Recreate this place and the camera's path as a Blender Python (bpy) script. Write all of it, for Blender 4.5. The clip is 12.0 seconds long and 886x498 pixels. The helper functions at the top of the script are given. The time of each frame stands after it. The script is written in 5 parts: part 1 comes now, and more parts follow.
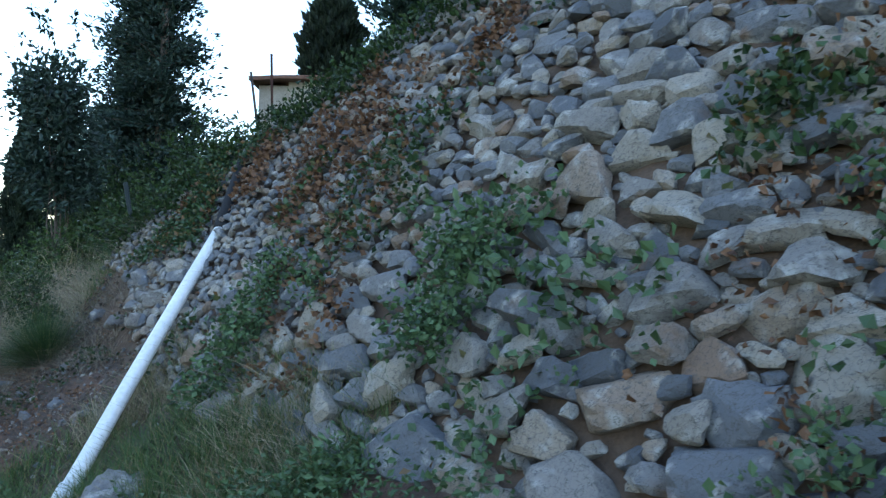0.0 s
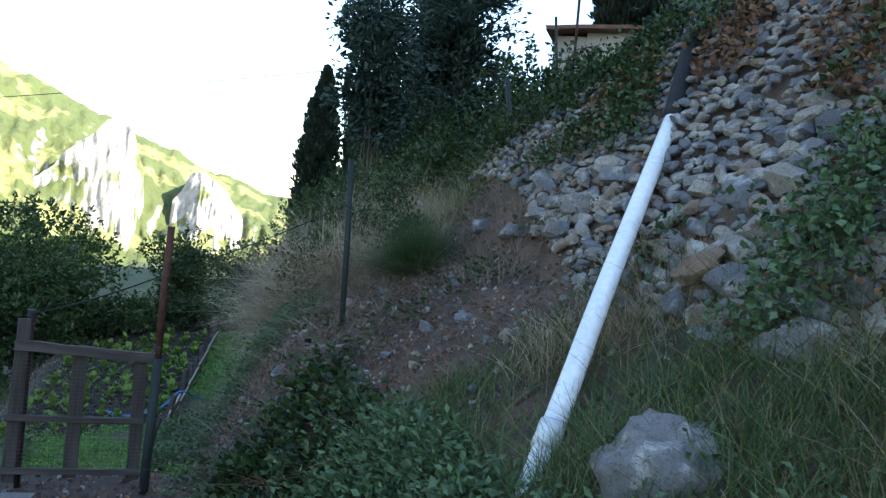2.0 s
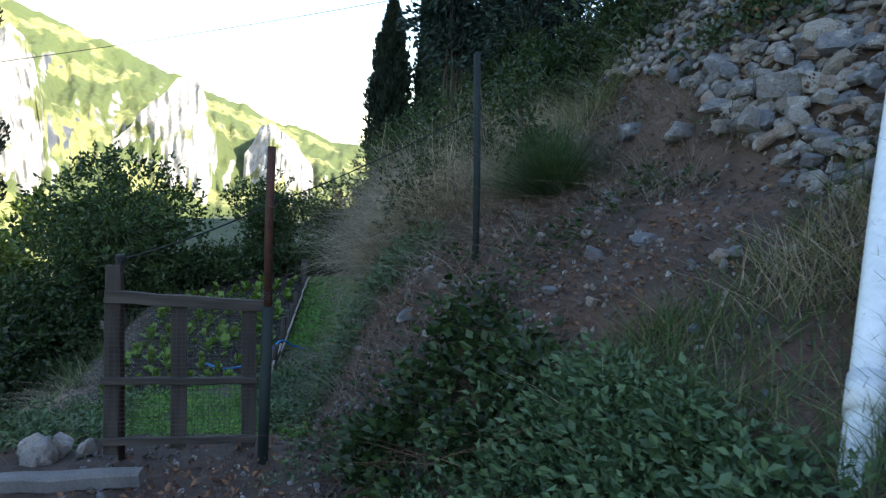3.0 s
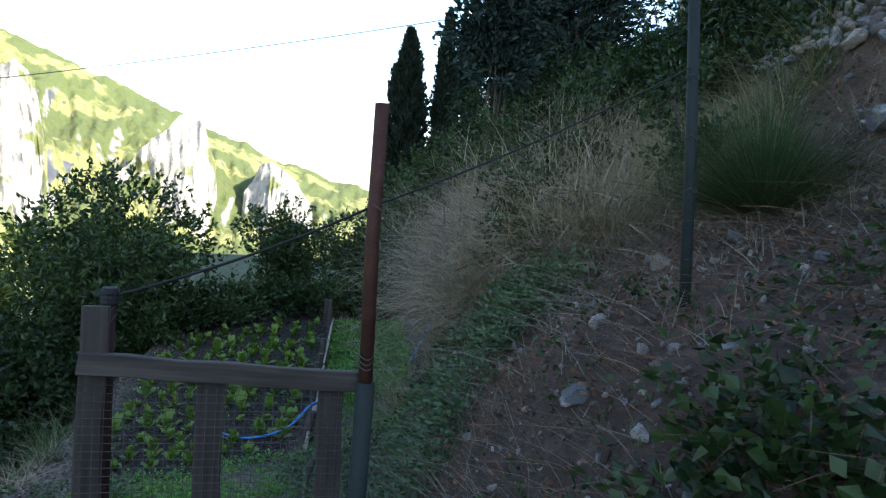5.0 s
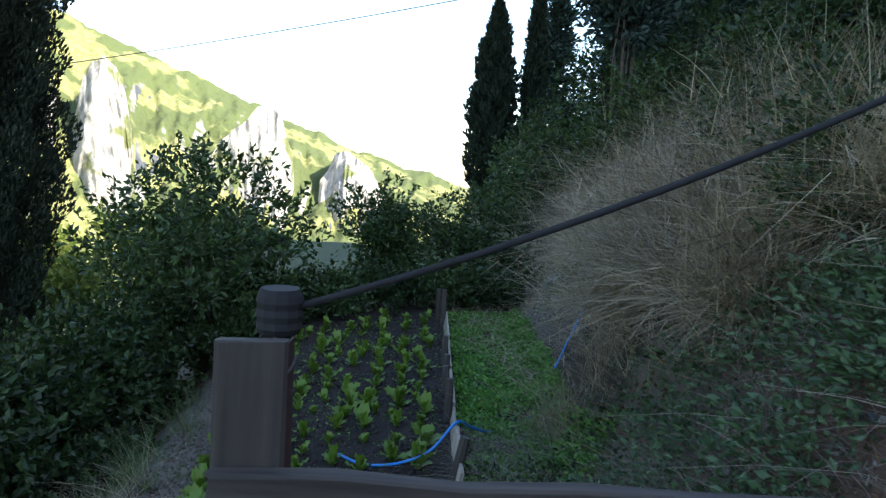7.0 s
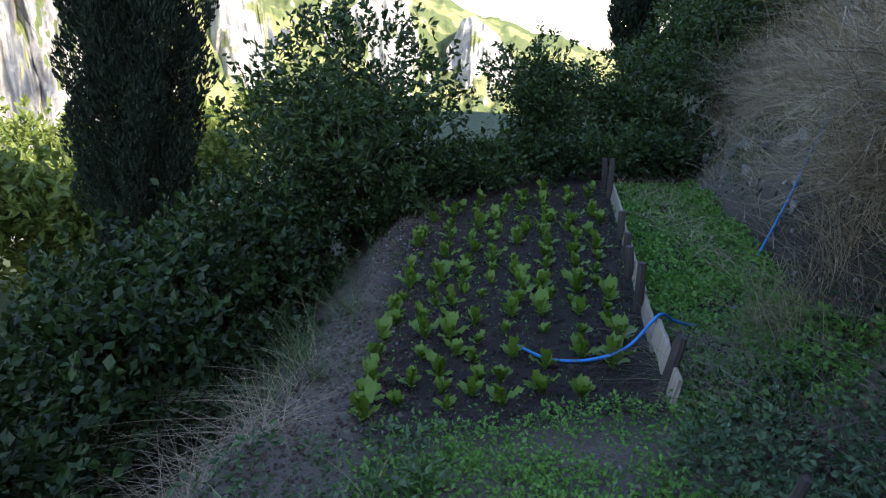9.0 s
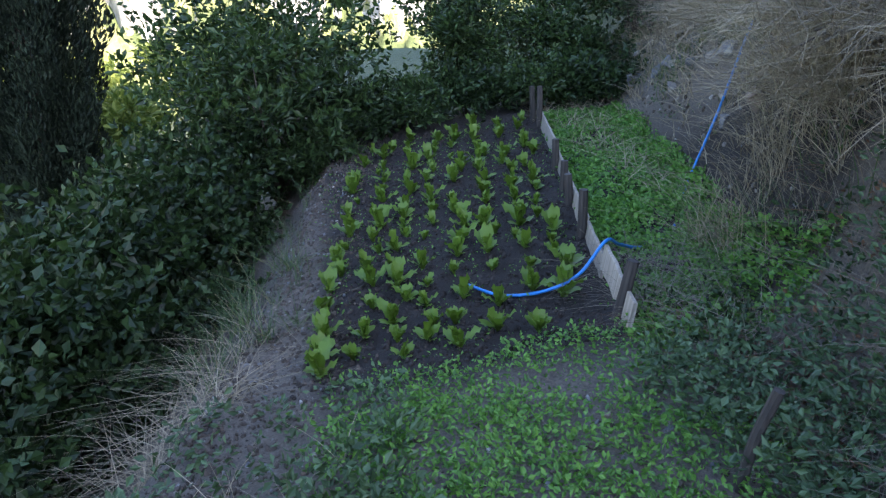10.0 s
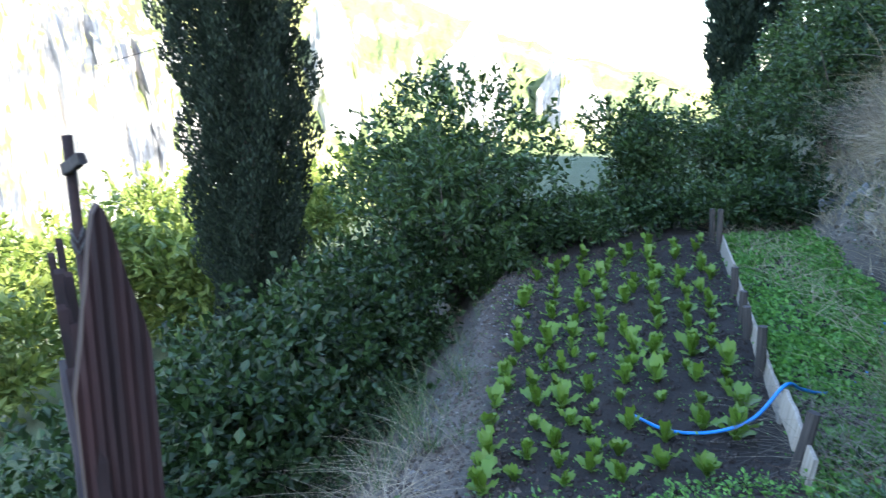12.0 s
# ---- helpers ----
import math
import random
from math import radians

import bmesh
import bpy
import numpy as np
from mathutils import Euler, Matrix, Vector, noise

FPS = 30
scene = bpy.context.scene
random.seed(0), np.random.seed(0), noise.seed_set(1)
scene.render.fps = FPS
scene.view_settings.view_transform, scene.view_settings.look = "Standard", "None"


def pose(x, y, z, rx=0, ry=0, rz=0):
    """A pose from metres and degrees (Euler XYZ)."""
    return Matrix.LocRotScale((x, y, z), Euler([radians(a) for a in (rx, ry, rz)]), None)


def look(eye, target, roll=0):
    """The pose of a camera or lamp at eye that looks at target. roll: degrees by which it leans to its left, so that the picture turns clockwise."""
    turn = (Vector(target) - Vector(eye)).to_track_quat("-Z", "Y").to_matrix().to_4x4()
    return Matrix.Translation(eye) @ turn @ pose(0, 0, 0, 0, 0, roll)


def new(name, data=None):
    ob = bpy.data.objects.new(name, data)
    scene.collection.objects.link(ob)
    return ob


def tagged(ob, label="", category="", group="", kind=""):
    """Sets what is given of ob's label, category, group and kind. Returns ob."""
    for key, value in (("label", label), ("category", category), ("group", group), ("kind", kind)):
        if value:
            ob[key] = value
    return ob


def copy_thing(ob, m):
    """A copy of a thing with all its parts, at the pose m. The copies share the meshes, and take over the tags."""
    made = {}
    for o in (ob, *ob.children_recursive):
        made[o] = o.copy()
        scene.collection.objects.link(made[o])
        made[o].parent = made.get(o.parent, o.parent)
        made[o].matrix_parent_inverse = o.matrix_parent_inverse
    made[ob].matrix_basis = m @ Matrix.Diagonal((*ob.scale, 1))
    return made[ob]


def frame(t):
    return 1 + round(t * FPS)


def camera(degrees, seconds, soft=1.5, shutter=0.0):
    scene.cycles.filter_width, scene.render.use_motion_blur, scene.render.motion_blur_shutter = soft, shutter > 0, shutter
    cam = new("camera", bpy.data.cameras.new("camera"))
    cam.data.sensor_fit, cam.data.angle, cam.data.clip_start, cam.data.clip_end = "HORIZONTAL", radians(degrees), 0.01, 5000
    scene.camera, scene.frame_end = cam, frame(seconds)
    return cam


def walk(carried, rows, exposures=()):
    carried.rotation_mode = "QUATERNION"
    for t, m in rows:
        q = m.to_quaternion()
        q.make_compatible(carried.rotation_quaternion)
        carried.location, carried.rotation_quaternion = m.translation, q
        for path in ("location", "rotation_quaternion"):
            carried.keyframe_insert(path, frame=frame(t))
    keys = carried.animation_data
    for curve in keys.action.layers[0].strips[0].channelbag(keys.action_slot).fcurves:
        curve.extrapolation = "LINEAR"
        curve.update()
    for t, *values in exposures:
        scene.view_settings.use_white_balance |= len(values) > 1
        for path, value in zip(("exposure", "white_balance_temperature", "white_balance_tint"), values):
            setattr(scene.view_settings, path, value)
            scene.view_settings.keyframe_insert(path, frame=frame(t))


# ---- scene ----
cam = camera(64.0, 12.0, soft=1.25, shutter=0.1)
# seconds, eye, yaw, pitch, lean
PATH = [
    (0.0, -0.114, 0.212, 1.569, -1.57, 0.13, -1.67),
    (0.5, -0.678, 0.564, 1.319, 3.62, -2.29, -5.78),
    (1.0, -1.216, 0.987, 1.114, 10.50, -0.92, -5.89),
    (1.5, -1.848, 1.428, 0.861, 15.26, -2.99, -5.74),
    (2.0, -2.257, 1.889, 0.751, 16.96, -2.76, -7.00),
    (2.5, -2.661, 2.300, 0.632, 18.36, -5.46, -5.83),
    (3.0, -3.125, 2.750, 0.455, 22.30, -8.06, -3.56),
    (3.2, -3.317, 2.933, 0.427, 23.16, -7.58, -3.36),
    (4.8, -4.505, 4.085, 0.131, 21.66, -4.84, -4.65),
    (5.0, -4.662, 4.230, 0.098, 22.13, -4.71, -4.54),
    (5.5, -5.004, 4.535, 0.010, 23.15, -4.93, -6.22),
    (6.0, -5.345, 4.822, -0.066, 23.07, -5.45, -6.86),
    (6.5, -5.748, 5.165, -0.181, 24.48, -5.62, -5.75),
    (7.0, -6.051, 5.378, -0.170, 27.89, -6.19, -3.56),
    (7.2, -6.230, 5.530, -0.205, 31.70, -6.80, -4.10),
    (8.0, -6.680, 5.720, -0.285, 35.60, -11.60, -3.10),
    (8.8, -6.862, 5.910, -0.350, 38.36, -16.67, -1.76),
    (9.0, -6.890, 5.909, -0.348, 37.88, -17.01, -1.15),
    (9.5, -6.988, 5.897, -0.349, 35.77, -20.00, 2.28),
    (10.0, -7.063, 5.969, -0.371, 30.71, -21.95, 1.99),
    (10.5, -7.069, 6.003, -0.367, 28.95, -21.81, 3.16),
    (11.0, -7.013, 6.067, -0.383, 27.18, -20.35, 5.18),
    (11.5, -7.072, 6.048, -0.278, 29.33, -17.14, 2.25),
    (12.0, -6.961, 5.824, -0.128, 44.85, -13.47, 2.36),
]
EXPOSURES = [(0.0, 2.15, 6000, 7), (1.5, 2.08, 6080, 8), (3.2, 1.75, 6120, 10), (7.2, 1.75, 6130, 10), (8.8, 1.78, 6100, 16), (9.2, 1.84, 6100, 16), (10.2, 2.66, 6080, 20), (10.8, 2.86, 6080, 20), (11.5, 3.18, 5930, 15), (12.0, 3.08, 5780, 11)]
walk(cam, [(t, pose(x, y, z, 90 + pitch, lean, yaw)) for t, x, y, z, yaw, pitch, lean in PATH], EXPOSURES)

# ---------------------------------------------------------------- light
world = bpy.data.worlds.new("sky")
scene.world = world
world.use_nodes = True
wn = world.node_tree.nodes
sky = wn.new("ShaderNodeTexSky")
sky.sky_type, sky.sun_disc = "NISHITA", False
SUN_EL, SUN_DIR = 30.0, (0.97, -0.22)
sky.sun_elevation = radians(SUN_EL)
sky.sun_rotation = math.atan2(SUN_DIR[0], SUN_DIR[1])
sky.air_density, sky.dust_density = 1.1, 0.8
wn["Background"].inputs["Strength"].default_value = 0.15
world.node_tree.links.new(sky.outputs[0], wn["Background"].inputs["Color"])
sun_data = bpy.data.lights.new("sun", "SUN")
sun_data.energy, sun_data.angle, sun_data.color = 5.0, radians(0.5), (1.0, 0.88, 0.68)
sun = new("sun", sun_data)
sun.matrix_world = look((0, 0, 60), (-SUN_DIR[0] * 60, -SUN_DIR[1] * 60, 60 - 60 * math.tan(radians(SUN_EL))))

# ---------------------------------------------------------------- materials
def material(name, rough=0.8):
    m = bpy.data.materials.new(name)
    m.use_nodes = True
    b = m.node_tree.nodes["Principled BSDF"]
    b.inputs["Roughness"].default_value = rough
    return m, m.node_tree.nodes, m.node_tree.links, b


def noise_node(nt, scale, detail=4.0, rough=0.55, coord="Object"):
    n, l = nt.nodes, nt.links
    c = n.new("ShaderNodeTexCoord")
    t = n.new("ShaderNodeTexNoise")
    t.inputs["Scale"].default_value, t.inputs["Detail"].default_value, t.inputs["Roughness"].default_value = scale, detail, rough
    l.new(c.outputs[coord], t.inputs["Vector"])
    return t.outputs["Fac"]


def ramp(nt, fac, *stops):
    r = nt.nodes.new("ShaderNodeValToRGB")
    e = r.color_ramp.elements
    while len(e) < len(stops):
        e.new(0.5)
    for el, (p, c) in zip(e, stops):
        el.position, el.color = p, (*c, 1)
    nt.links.new(fac, r.inputs["Fac"])
    return r.outputs["Color"]


def mixed(nt, fac, a, b, mode="MIX"):
    m = nt.nodes.new("ShaderNodeMix")
    m.data_type, m.blend_type = "RGBA", mode
    if isinstance(fac, float):
        m.inputs[0].default_value = fac
    else:
        nt.links.new(fac, m.inputs[0])
    for i, v in ((6, a), (7, b)):
        if isinstance(v, tuple):
            m.inputs[i].default_value = (*v, 1)
        else:
            nt.links.new(v, m.inputs[i])
    return m.outputs[2]


def step(nt, v, lo, hi):
    m = nt.nodes.new("ShaderNodeMapRange")
    m.interpolation_type = "SMOOTHSTEP"
    m.inputs[1].default_value, m.inputs[2].default_value = lo, hi
    nt.links.new(v, m.inputs[0])
    return m.outputs[0]


def bump(nt, b, height, strength, distance):
    n = nt.nodes.new("ShaderNodeBump")
    n.inputs["Strength"].default_value, n.inputs["Distance"].default_value = strength, distance
    nt.links.new(height, n.inputs["Height"])
    nt.links.new(n.outputs[0], b.inputs["Normal"])


def plain_noise(name, dark, light, scale, rough=0.8, fine=60.0, relief=0.004, metal=0.0, coord="Object"):
    """A two-scale mottled surface."""
    m, n, l, b = material(name, rough)
    nt = m.node_tree
    c = ramp(nt, noise_node(nt, scale, coord=coord), (0.3, dark), (0.7, light))
    f = noise_node(nt, fine, 3, coord=coord)
    c = mixed(nt, 0.35, c, ramp(nt, f, (0.3, tuple(v * 0.6 for v in dark)), (0.75, light)))
    l.new(c, b.inputs["Base Color"])
    b.inputs["Metallic"].default_value = metal
    bump(nt, b, f, 0.6, relief)
    return m


def leaf_material(name, dark, light, rough=0.5, through_light=0.25, old=None, old_share=0.08):
    """Leaves, each of its own shade, thin enough to let light through."""
    m, n, l, b = material(name, rough)
    nt = m.node_tree
    g = n.new("ShaderNodeNewGeometry")
    stops = [(0.0, dark), (0.85, light)]
    if old:
        stops = [(0.0, dark), (0.9 - old_share, light), (1.0 - old_share * 0.5, old)]
    c = ramp(nt, g.outputs["Random Per Island"], *stops)
    l.new(c, b.inputs["Base Color"])
    b.inputs["Specular IOR Level"].default_value = 0.35
    t = n.new("ShaderNodeBsdfTranslucent")
    l.new(mixed(nt, 1.0, c, (1.0, 1.0, 0.55), "MULTIPLY"), t.inputs["Color"])
    s = n.new("ShaderNodeMixShader")
    s.inputs[0].default_value = through_light
    l.new(b.outputs[0], s.inputs[1])
    l.new(t.outputs[0], s.inputs[2])
    l.new(s.outputs[0], n["Material Output"].inputs["Surface"])
    return m


# stone: grey limestone with pale crust and rusty patches, each stone its own shade
def stone_material(name, island=False):
    m, n, l, b = material(name, 0.85)
    nt = m.node_tree
    if island:
        rnd = n.new("ShaderNodeNewGeometry").outputs["Random Per Island"]
    else:
        rnd = n.new("ShaderNodeObjectInfo").outputs["Random"]
    base = ramp(nt, rnd, (0.0, (0.095, 0.103, 0.118)), (0.4, (0.17, 0.175, 0.185)), (0.66, (0.24, 0.22, 0.195)), (0.88, (0.33, 0.295, 0.24)), (1.0, (0.22, 0.15, 0.105)))
    c = n.new("ShaderNodeTexCoord")
    geo = n.new("ShaderNodeNewGeometry")
    big = n.new("ShaderNodeTexNoise")
    big.inputs["Scale"].default_value, big.inputs["Detail"].default_value = 7.0, 6.0
    l.new(geo.outputs["Position"], big.inputs["Vector"])
    fine = n.new("ShaderNodeTexNoise")
    fine.inputs["Scale"].default_value, fine.inputs["Detail"].default_value, fine.inputs["Roughness"].default_value = 38.0, 7.0, 0.7
    l.new(geo.outputs["Position"], fine.inputs["Vector"])
    col = mixed(nt, step(nt, big.outputs["Fac"], 0.52, 0.70), base, (0.42, 0.41, 0.38))
    col = mixed(nt, step(nt, fine.outputs["Fac"], 0.53, 0.7), col, (0.10, 0.10, 0.10))
    spots = n.new("ShaderNodeTexNoise")
    spots.inputs["Scale"].default_value, spots.inputs["Detail"].default_value = 3.1, 4.0
    l.new(geo.outputs["Position"], spots.inputs["Vector"])
    col = mixed(nt, step(nt, spots.outputs["Fac"], 0.59, 0.76), col, (0.20, 0.125, 0.075))
    crack = n.new("ShaderNodeTexVoronoi")
    crack.feature = "DISTANCE_TO_EDGE"
    crack.inputs["Scale"].default_value = 9.0
    warp = n.new("ShaderNodeVectorMath")
    warp.operation = "ADD"
    l.new(geo.outputs["Position"], warp.inputs[0])
    l.new(big.outputs["Color"], warp.inputs[1])
    l.new(warp.outputs[0], crack.inputs["Vector"])
    col = mixed(nt, step(nt, crack.outputs["Distance"], 0.035, 0.0), col, (0.07, 0.066, 0.062))
    l.new(col, b.inputs["Base Color"])
    add = n.new("ShaderNodeMath")
    add.operation = "ADD"
    l.new(fine.outputs["Fac"], add.inputs[0])
    l.new(big.outputs["Fac"], add.inputs[1])
    bump(nt, b, add.outputs[0], 1.0, 0.02)
    return m


M_STONE = stone_material("limestone")
M_RUBBLE = stone_material("limestone_rubble", island=True)
M_EARTH = plain_noise("wall_earth", (0.05, 0.034, 0.025), (0.15, 0.10, 0.068), 3.0, 0.95, 40, 0.02)
M_PIPE = plain_noise("white_plastic", (0.62, 0.66, 0.66), (0.80, 0.82, 0.81), 2.0, 0.38, 25, 0.0006)
M_BLACK = plain_noise("black_rubber", (0.006, 0.006, 0.007), (0.018, 0.018, 0.02), 6.0, 0.85, 60, 0.001)
M_RUST = plain_noise("rusty_iron", (0.026, 0.010, 0.007), (0.10, 0.036, 0.019), 9.0, 0.75, 80, 0.002, 0.25)
M_DARKRUST = plain_noise("dark_rusty_iron", (0.012, 0.006, 0.005), (0.045, 0.018, 0.012), 9.0, 0.8, 80, 0.002, 0.2)
M_GREENPOST = plain_noise("green_coated_steel", (0.006, 0.012, 0.011), (0.017, 0.028, 0.026), 6.0, 0.8, 60, 0.0006, 0.1)
M_WIRE = plain_noise("galvanised_wire", (0.05, 0.048, 0.046), (0.14, 0.135, 0.13), 20, 0.65, 90, 0.0005, 0.5)
M_HOSE = plain_noise("blue_hose_plastic", (0.015, 0.16, 0.50), (0.03, 0.26, 0.68), 8, 0.35, 50, 0.0004)
M_BARK = plain_noise("bark", (0.05, 0.038, 0.03), (0.15, 0.12, 0.095), 8, 0.9, 50, 0.01)
M_PLASTER = plain_noise("weathered_plaster", (0.42, 0.36, 0.29), (0.62, 0.55, 0.46), 1.2, 0.9, 14, 0.006)
M_ROOF = plain_noise("clay_tile", (0.13, 0.065, 0.045), (0.27, 0.14, 0.09), 3, 0.85, 30, 0.005)
# near-black colour that stands for the unlit inside of an opening
M_DARK = plain_noise("painted_dark_opening", (0.012, 0.012, 0.013), (0.03, 0.03, 0.03), 2, 0.7)
M_CONCRETE = plain_noise("concrete_kerb", (0.08, 0.078, 0.075), (0.18, 0.175, 0.17), 4, 0.9, 60, 0.004)


def wood_material(name, dark, light, along="Z"):
    m, n, l, b = material(name, 0.8)
    nt = m.node_tree
    c = n.new("ShaderNodeTexCoord")
    mp = n.new("ShaderNodeMapping")
    mp.inputs["Scale"].default_value = {"X": (2, 40, 40), "Y": (40, 2, 40), "Z": (40, 40, 2)}[along]
    l.new(c.outputs["Object"], mp.inputs["Vector"])
    t = n.new("ShaderNodeTexNoise")
    t.inputs["Scale"].default_value, t.inputs["Detail"].default_value = 1.0, 5.0
    l.new(mp.outputs[0], t.inputs["Vector"])
    r = n.new("ShaderNodeObjectInfo").outputs["Random"]
    col = ramp(nt, t.outputs["Fac"], (0.3, dark), (0.7, light))
    col = mixed(nt, mixed(nt, 0.5, ramp(nt, r, (0, (0, 0, 0)), (1, (0.7, 0.7, 0.7))), ramp(nt, noise_node(nt, 5.0), (0.35, (0, 0, 0)), (0.8, (0.6, 0.6, 0.6)))), col, tuple(v * 0.5 for v in dark))
    l.new(col, b.inputs["Base Color"])
    bump(nt, b, t.outputs["Fac"], 0.7, 0.004)
    return m


M_GREYWOOD = wood_material("weathered_grey_wood", (0.022, 0.018, 0.0155), (0.088, 0.073, 0.062))
M_REDWOOD = wood_material("red_brown_wood", (0.009, 0.004, 0.004), (0.044, 0.0165, 0.0145))
M_BOARD = wood_material("pale_board", (0.25, 0.21, 0.165), (0.48, 0.42, 0.34), "X")

M_CYPRESS = leaf_material("cypress_needles", (0.010, 0.018, 0.011), (0.026, 0.042, 0.022), 0.7, 0.05)
M_CONIFER = leaf_material("blue_conifer_needles", (0.012, 0.026, 0.022), (0.034, 0.062, 0.046), 0.6, 0.12)
M_BUSH = leaf_material("dark_shrub_leaves", (0.008, 0.019, 0.007), (0.042, 0.078, 0.024), 0.42, 0.28)
M_LAUREL = leaf_material("laurel_leaves", (0.016, 0.034, 0.012), (0.065, 0.11, 0.034), 0.35, 0.3)
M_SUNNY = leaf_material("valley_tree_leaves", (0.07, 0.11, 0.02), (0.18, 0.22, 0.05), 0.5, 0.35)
M_IVY = leaf_material("ivy_leaves", (0.018, 0.040, 0.016), (0.055, 0.10, 0.04), 0.4, 0.15, (0.16, 0.09, 0.04), 0.1)
M_WEED = leaf_material("nettle_leaves", (0.032, 0.062, 0.028), (0.10, 0.165, 0.075), 0.5, 0.2)
M_CLOVER = leaf_material("ground_cover_leaves", (0.05, 0.135, 0.024), (0.155, 0.32, 0.06), 0.5, 0.25)
M_GRASS = leaf_material("green_grass_blades", (0.03, 0.065, 0.02), (0.10, 0.16, 0.05), 0.5, 0.25, (0.26, 0.21, 0.11), 0.15)
M_BROOM = leaf_material("broom_stalks", (0.018, 0.045, 0.018), (0.055, 0.10, 0.04), 0.6, 0.2)
M_DRY = leaf_material("dry_stalks", (0.16, 0.125, 0.08), (0.44, 0.37, 0.25), 0.7, 0.15)
M_DRYGREY = leaf_material("dry_grey_twigs", (0.10, 0.083, 0.063), (0.29, 0.25, 0.19), 0.8, 0.1)
M_LETTUCE = leaf_material("lettuce_leaf", (0.06, 0.125, 0.016), (0.17, 0.27, 0.04), 0.4, 0.3)
M_LITTER = leaf_material("dead_leaves", (0.06, 0.03, 0.018), (0.20, 0.11, 0.06), 0.8, 0.05)


# ground: stony brown soil, darker tilled soil in the garden bed, greenish where things grow
def ground_material():
    m, n, l, b = material("soil", 0.95)
    nt = m.node_tree
    c = n.new("ShaderNodeTexCoord")
    sep = n.new("ShaderNodeSeparateXYZ")
    l.new(c.outputs["Object"], sep.inputs[0])
    big, mid, fine = noise_node(nt, 0.9, 5), noise_node(nt, 7, 6, 0.65), noise_node(nt, 45, 5, 0.7)
    dirt = ramp(nt, mid, (0.25, (0.035, 0.024, 0.019)), (0.55, (0.085, 0.060, 0.046)), (0.8, (0.17, 0.135, 0.108)))
    dirt = mixed(nt, step(nt, big, 0.48, 0.62), dirt, ramp(nt, fine, (0.3, (0.08, 0.046, 0.032)), (0.7, (0.19, 0.12, 0.084))))
    grey = ramp(nt, fine, (0.3, (0.085, 0.072, 0.058)), (0.6, (0.17, 0.145, 0.118)), (0.8, (0.29, 0.255, 0.215)))
    bed = ramp(nt, fine, (0.3, (0.010, 0.008, 0.0065)), (0.75, (0.036, 0.027, 0.021)))
    along = nt.nodes.new("ShaderNodeMath")
    along.operation = "MULTIPLY"
    l.new(step(nt, sep.outputs[0], 12.2, 12.8), along.inputs[0])
    inside = step(nt, sep.outputs[1], 2.1, 1.75)
    l.new(inside, along.inputs[1])
    col = mixed(nt, step(nt, sep.outputs[0], 10.2, 11.5), dirt, grey)
    below = nt.nodes.new("ShaderNodeMath")
    below.operation = "MULTIPLY"
    l.new(along.outputs[0], below.inputs[0])
    l.new(step(nt, sep.outputs[1], -2.3, -1.7), below.inputs[1])
    col = mixed(nt, below.outputs[0], col, bed)
    far = nt.nodes.new("ShaderNodeVectorMath")
    far.operation = "LENGTH"
    l.new(c.outputs["Object"], far.inputs[0])
    col = mixed(nt, step(nt, far.outputs["Value"], 19.5, 27), col, ramp(nt, mid, (0.3, (0.03, 0.05, 0.018)), (0.7, (0.09, 0.11, 0.04))))
    l.new(col, b.inputs["Base Color"])
    bump(nt, b, fine, 1.0, 0.045)
    return m


M_GROUND = ground_material()

# ---------------------------------------------------------------- helpers of this scene
# s runs along the path, d into the hill
AX, AY = Vector((-0.635, 0.7725, 0)), Vector((0.7725, 0.635, 0))
TURNED = Matrix(((AX.x, -AY.x, 0, 0), (AX.y, -AY.y, 0, 0), (0, 0, 1, 0), (0, 0, 0, 1)))
rng = np.random.default_rng(7)


def W(s, d, z=0.0):
    """World place of a spot along the path and into the hill."""
    return Vector((AX.x * s + AY.x * d, AX.y * s + AY.y * d, z))


def W_all(a):
    a = np.asarray(a, float)
    return np.stack([AX.x * a[:, 0] + AY.x * a[:, 1], AX.y * a[:, 0] + AY.y * a[:, 1], a[:, 2]], 1)


def SD(x, y):
    return x * AX.x + y * AX.y, x * AY.x + y * AY.y


def bumps(x, y, seed, octaves=4):
    """Smooth random relief, about -1 to 1."""
    r = np.random.default_rng(seed)
    out, amp = np.zeros_like(np.asarray(x, float)), 1.0
    for o in range(octaves):
        for _ in range(3):
            a, p = r.uniform(0, 6.28), r.uniform(0, 6.28)
            k = 2.0 ** o * r.uniform(0.8, 1.3)
            out = out + amp * 0.4 * np.sin((x * np.cos(a) + y * np.sin(a)) * k + p)
        amp *= 0.55
    return out


def ease(v, lo, hi):
    t = np.clip((v - lo) / (hi - lo), 0, 1)
    return t * t * (3 - 2 * t)


def path_z(s):
    return np.interp(s, [-60, -4, 0, 2, 3.84, 6.2, 7.8, 9, 10.5, 12, 13.3, 23, 30, 45, 100, 400], [14, 0.9, 0.1, -0.66, -1.1, -1.42, -1.62, -1.75, -2.15, -2.5, -2.7, -2.72, -3.3, -4.5, -14, -40])


def foot_z(s):
    return np.interp(s, [-60, 0, 3, 5, 8, 9.5, 12], [12, 0.6, 0.5, 0.38, 0.32, 0.38, 0.2])


def top_z(s):
    return np.interp(s, [-60, 0, 3, 5, 6.2, 7.4, 8.3, 9.5, 11], [20, 5.5, 4.5, 3.9, 3.3, 2.8, 2.55, 1.9, 1.2])


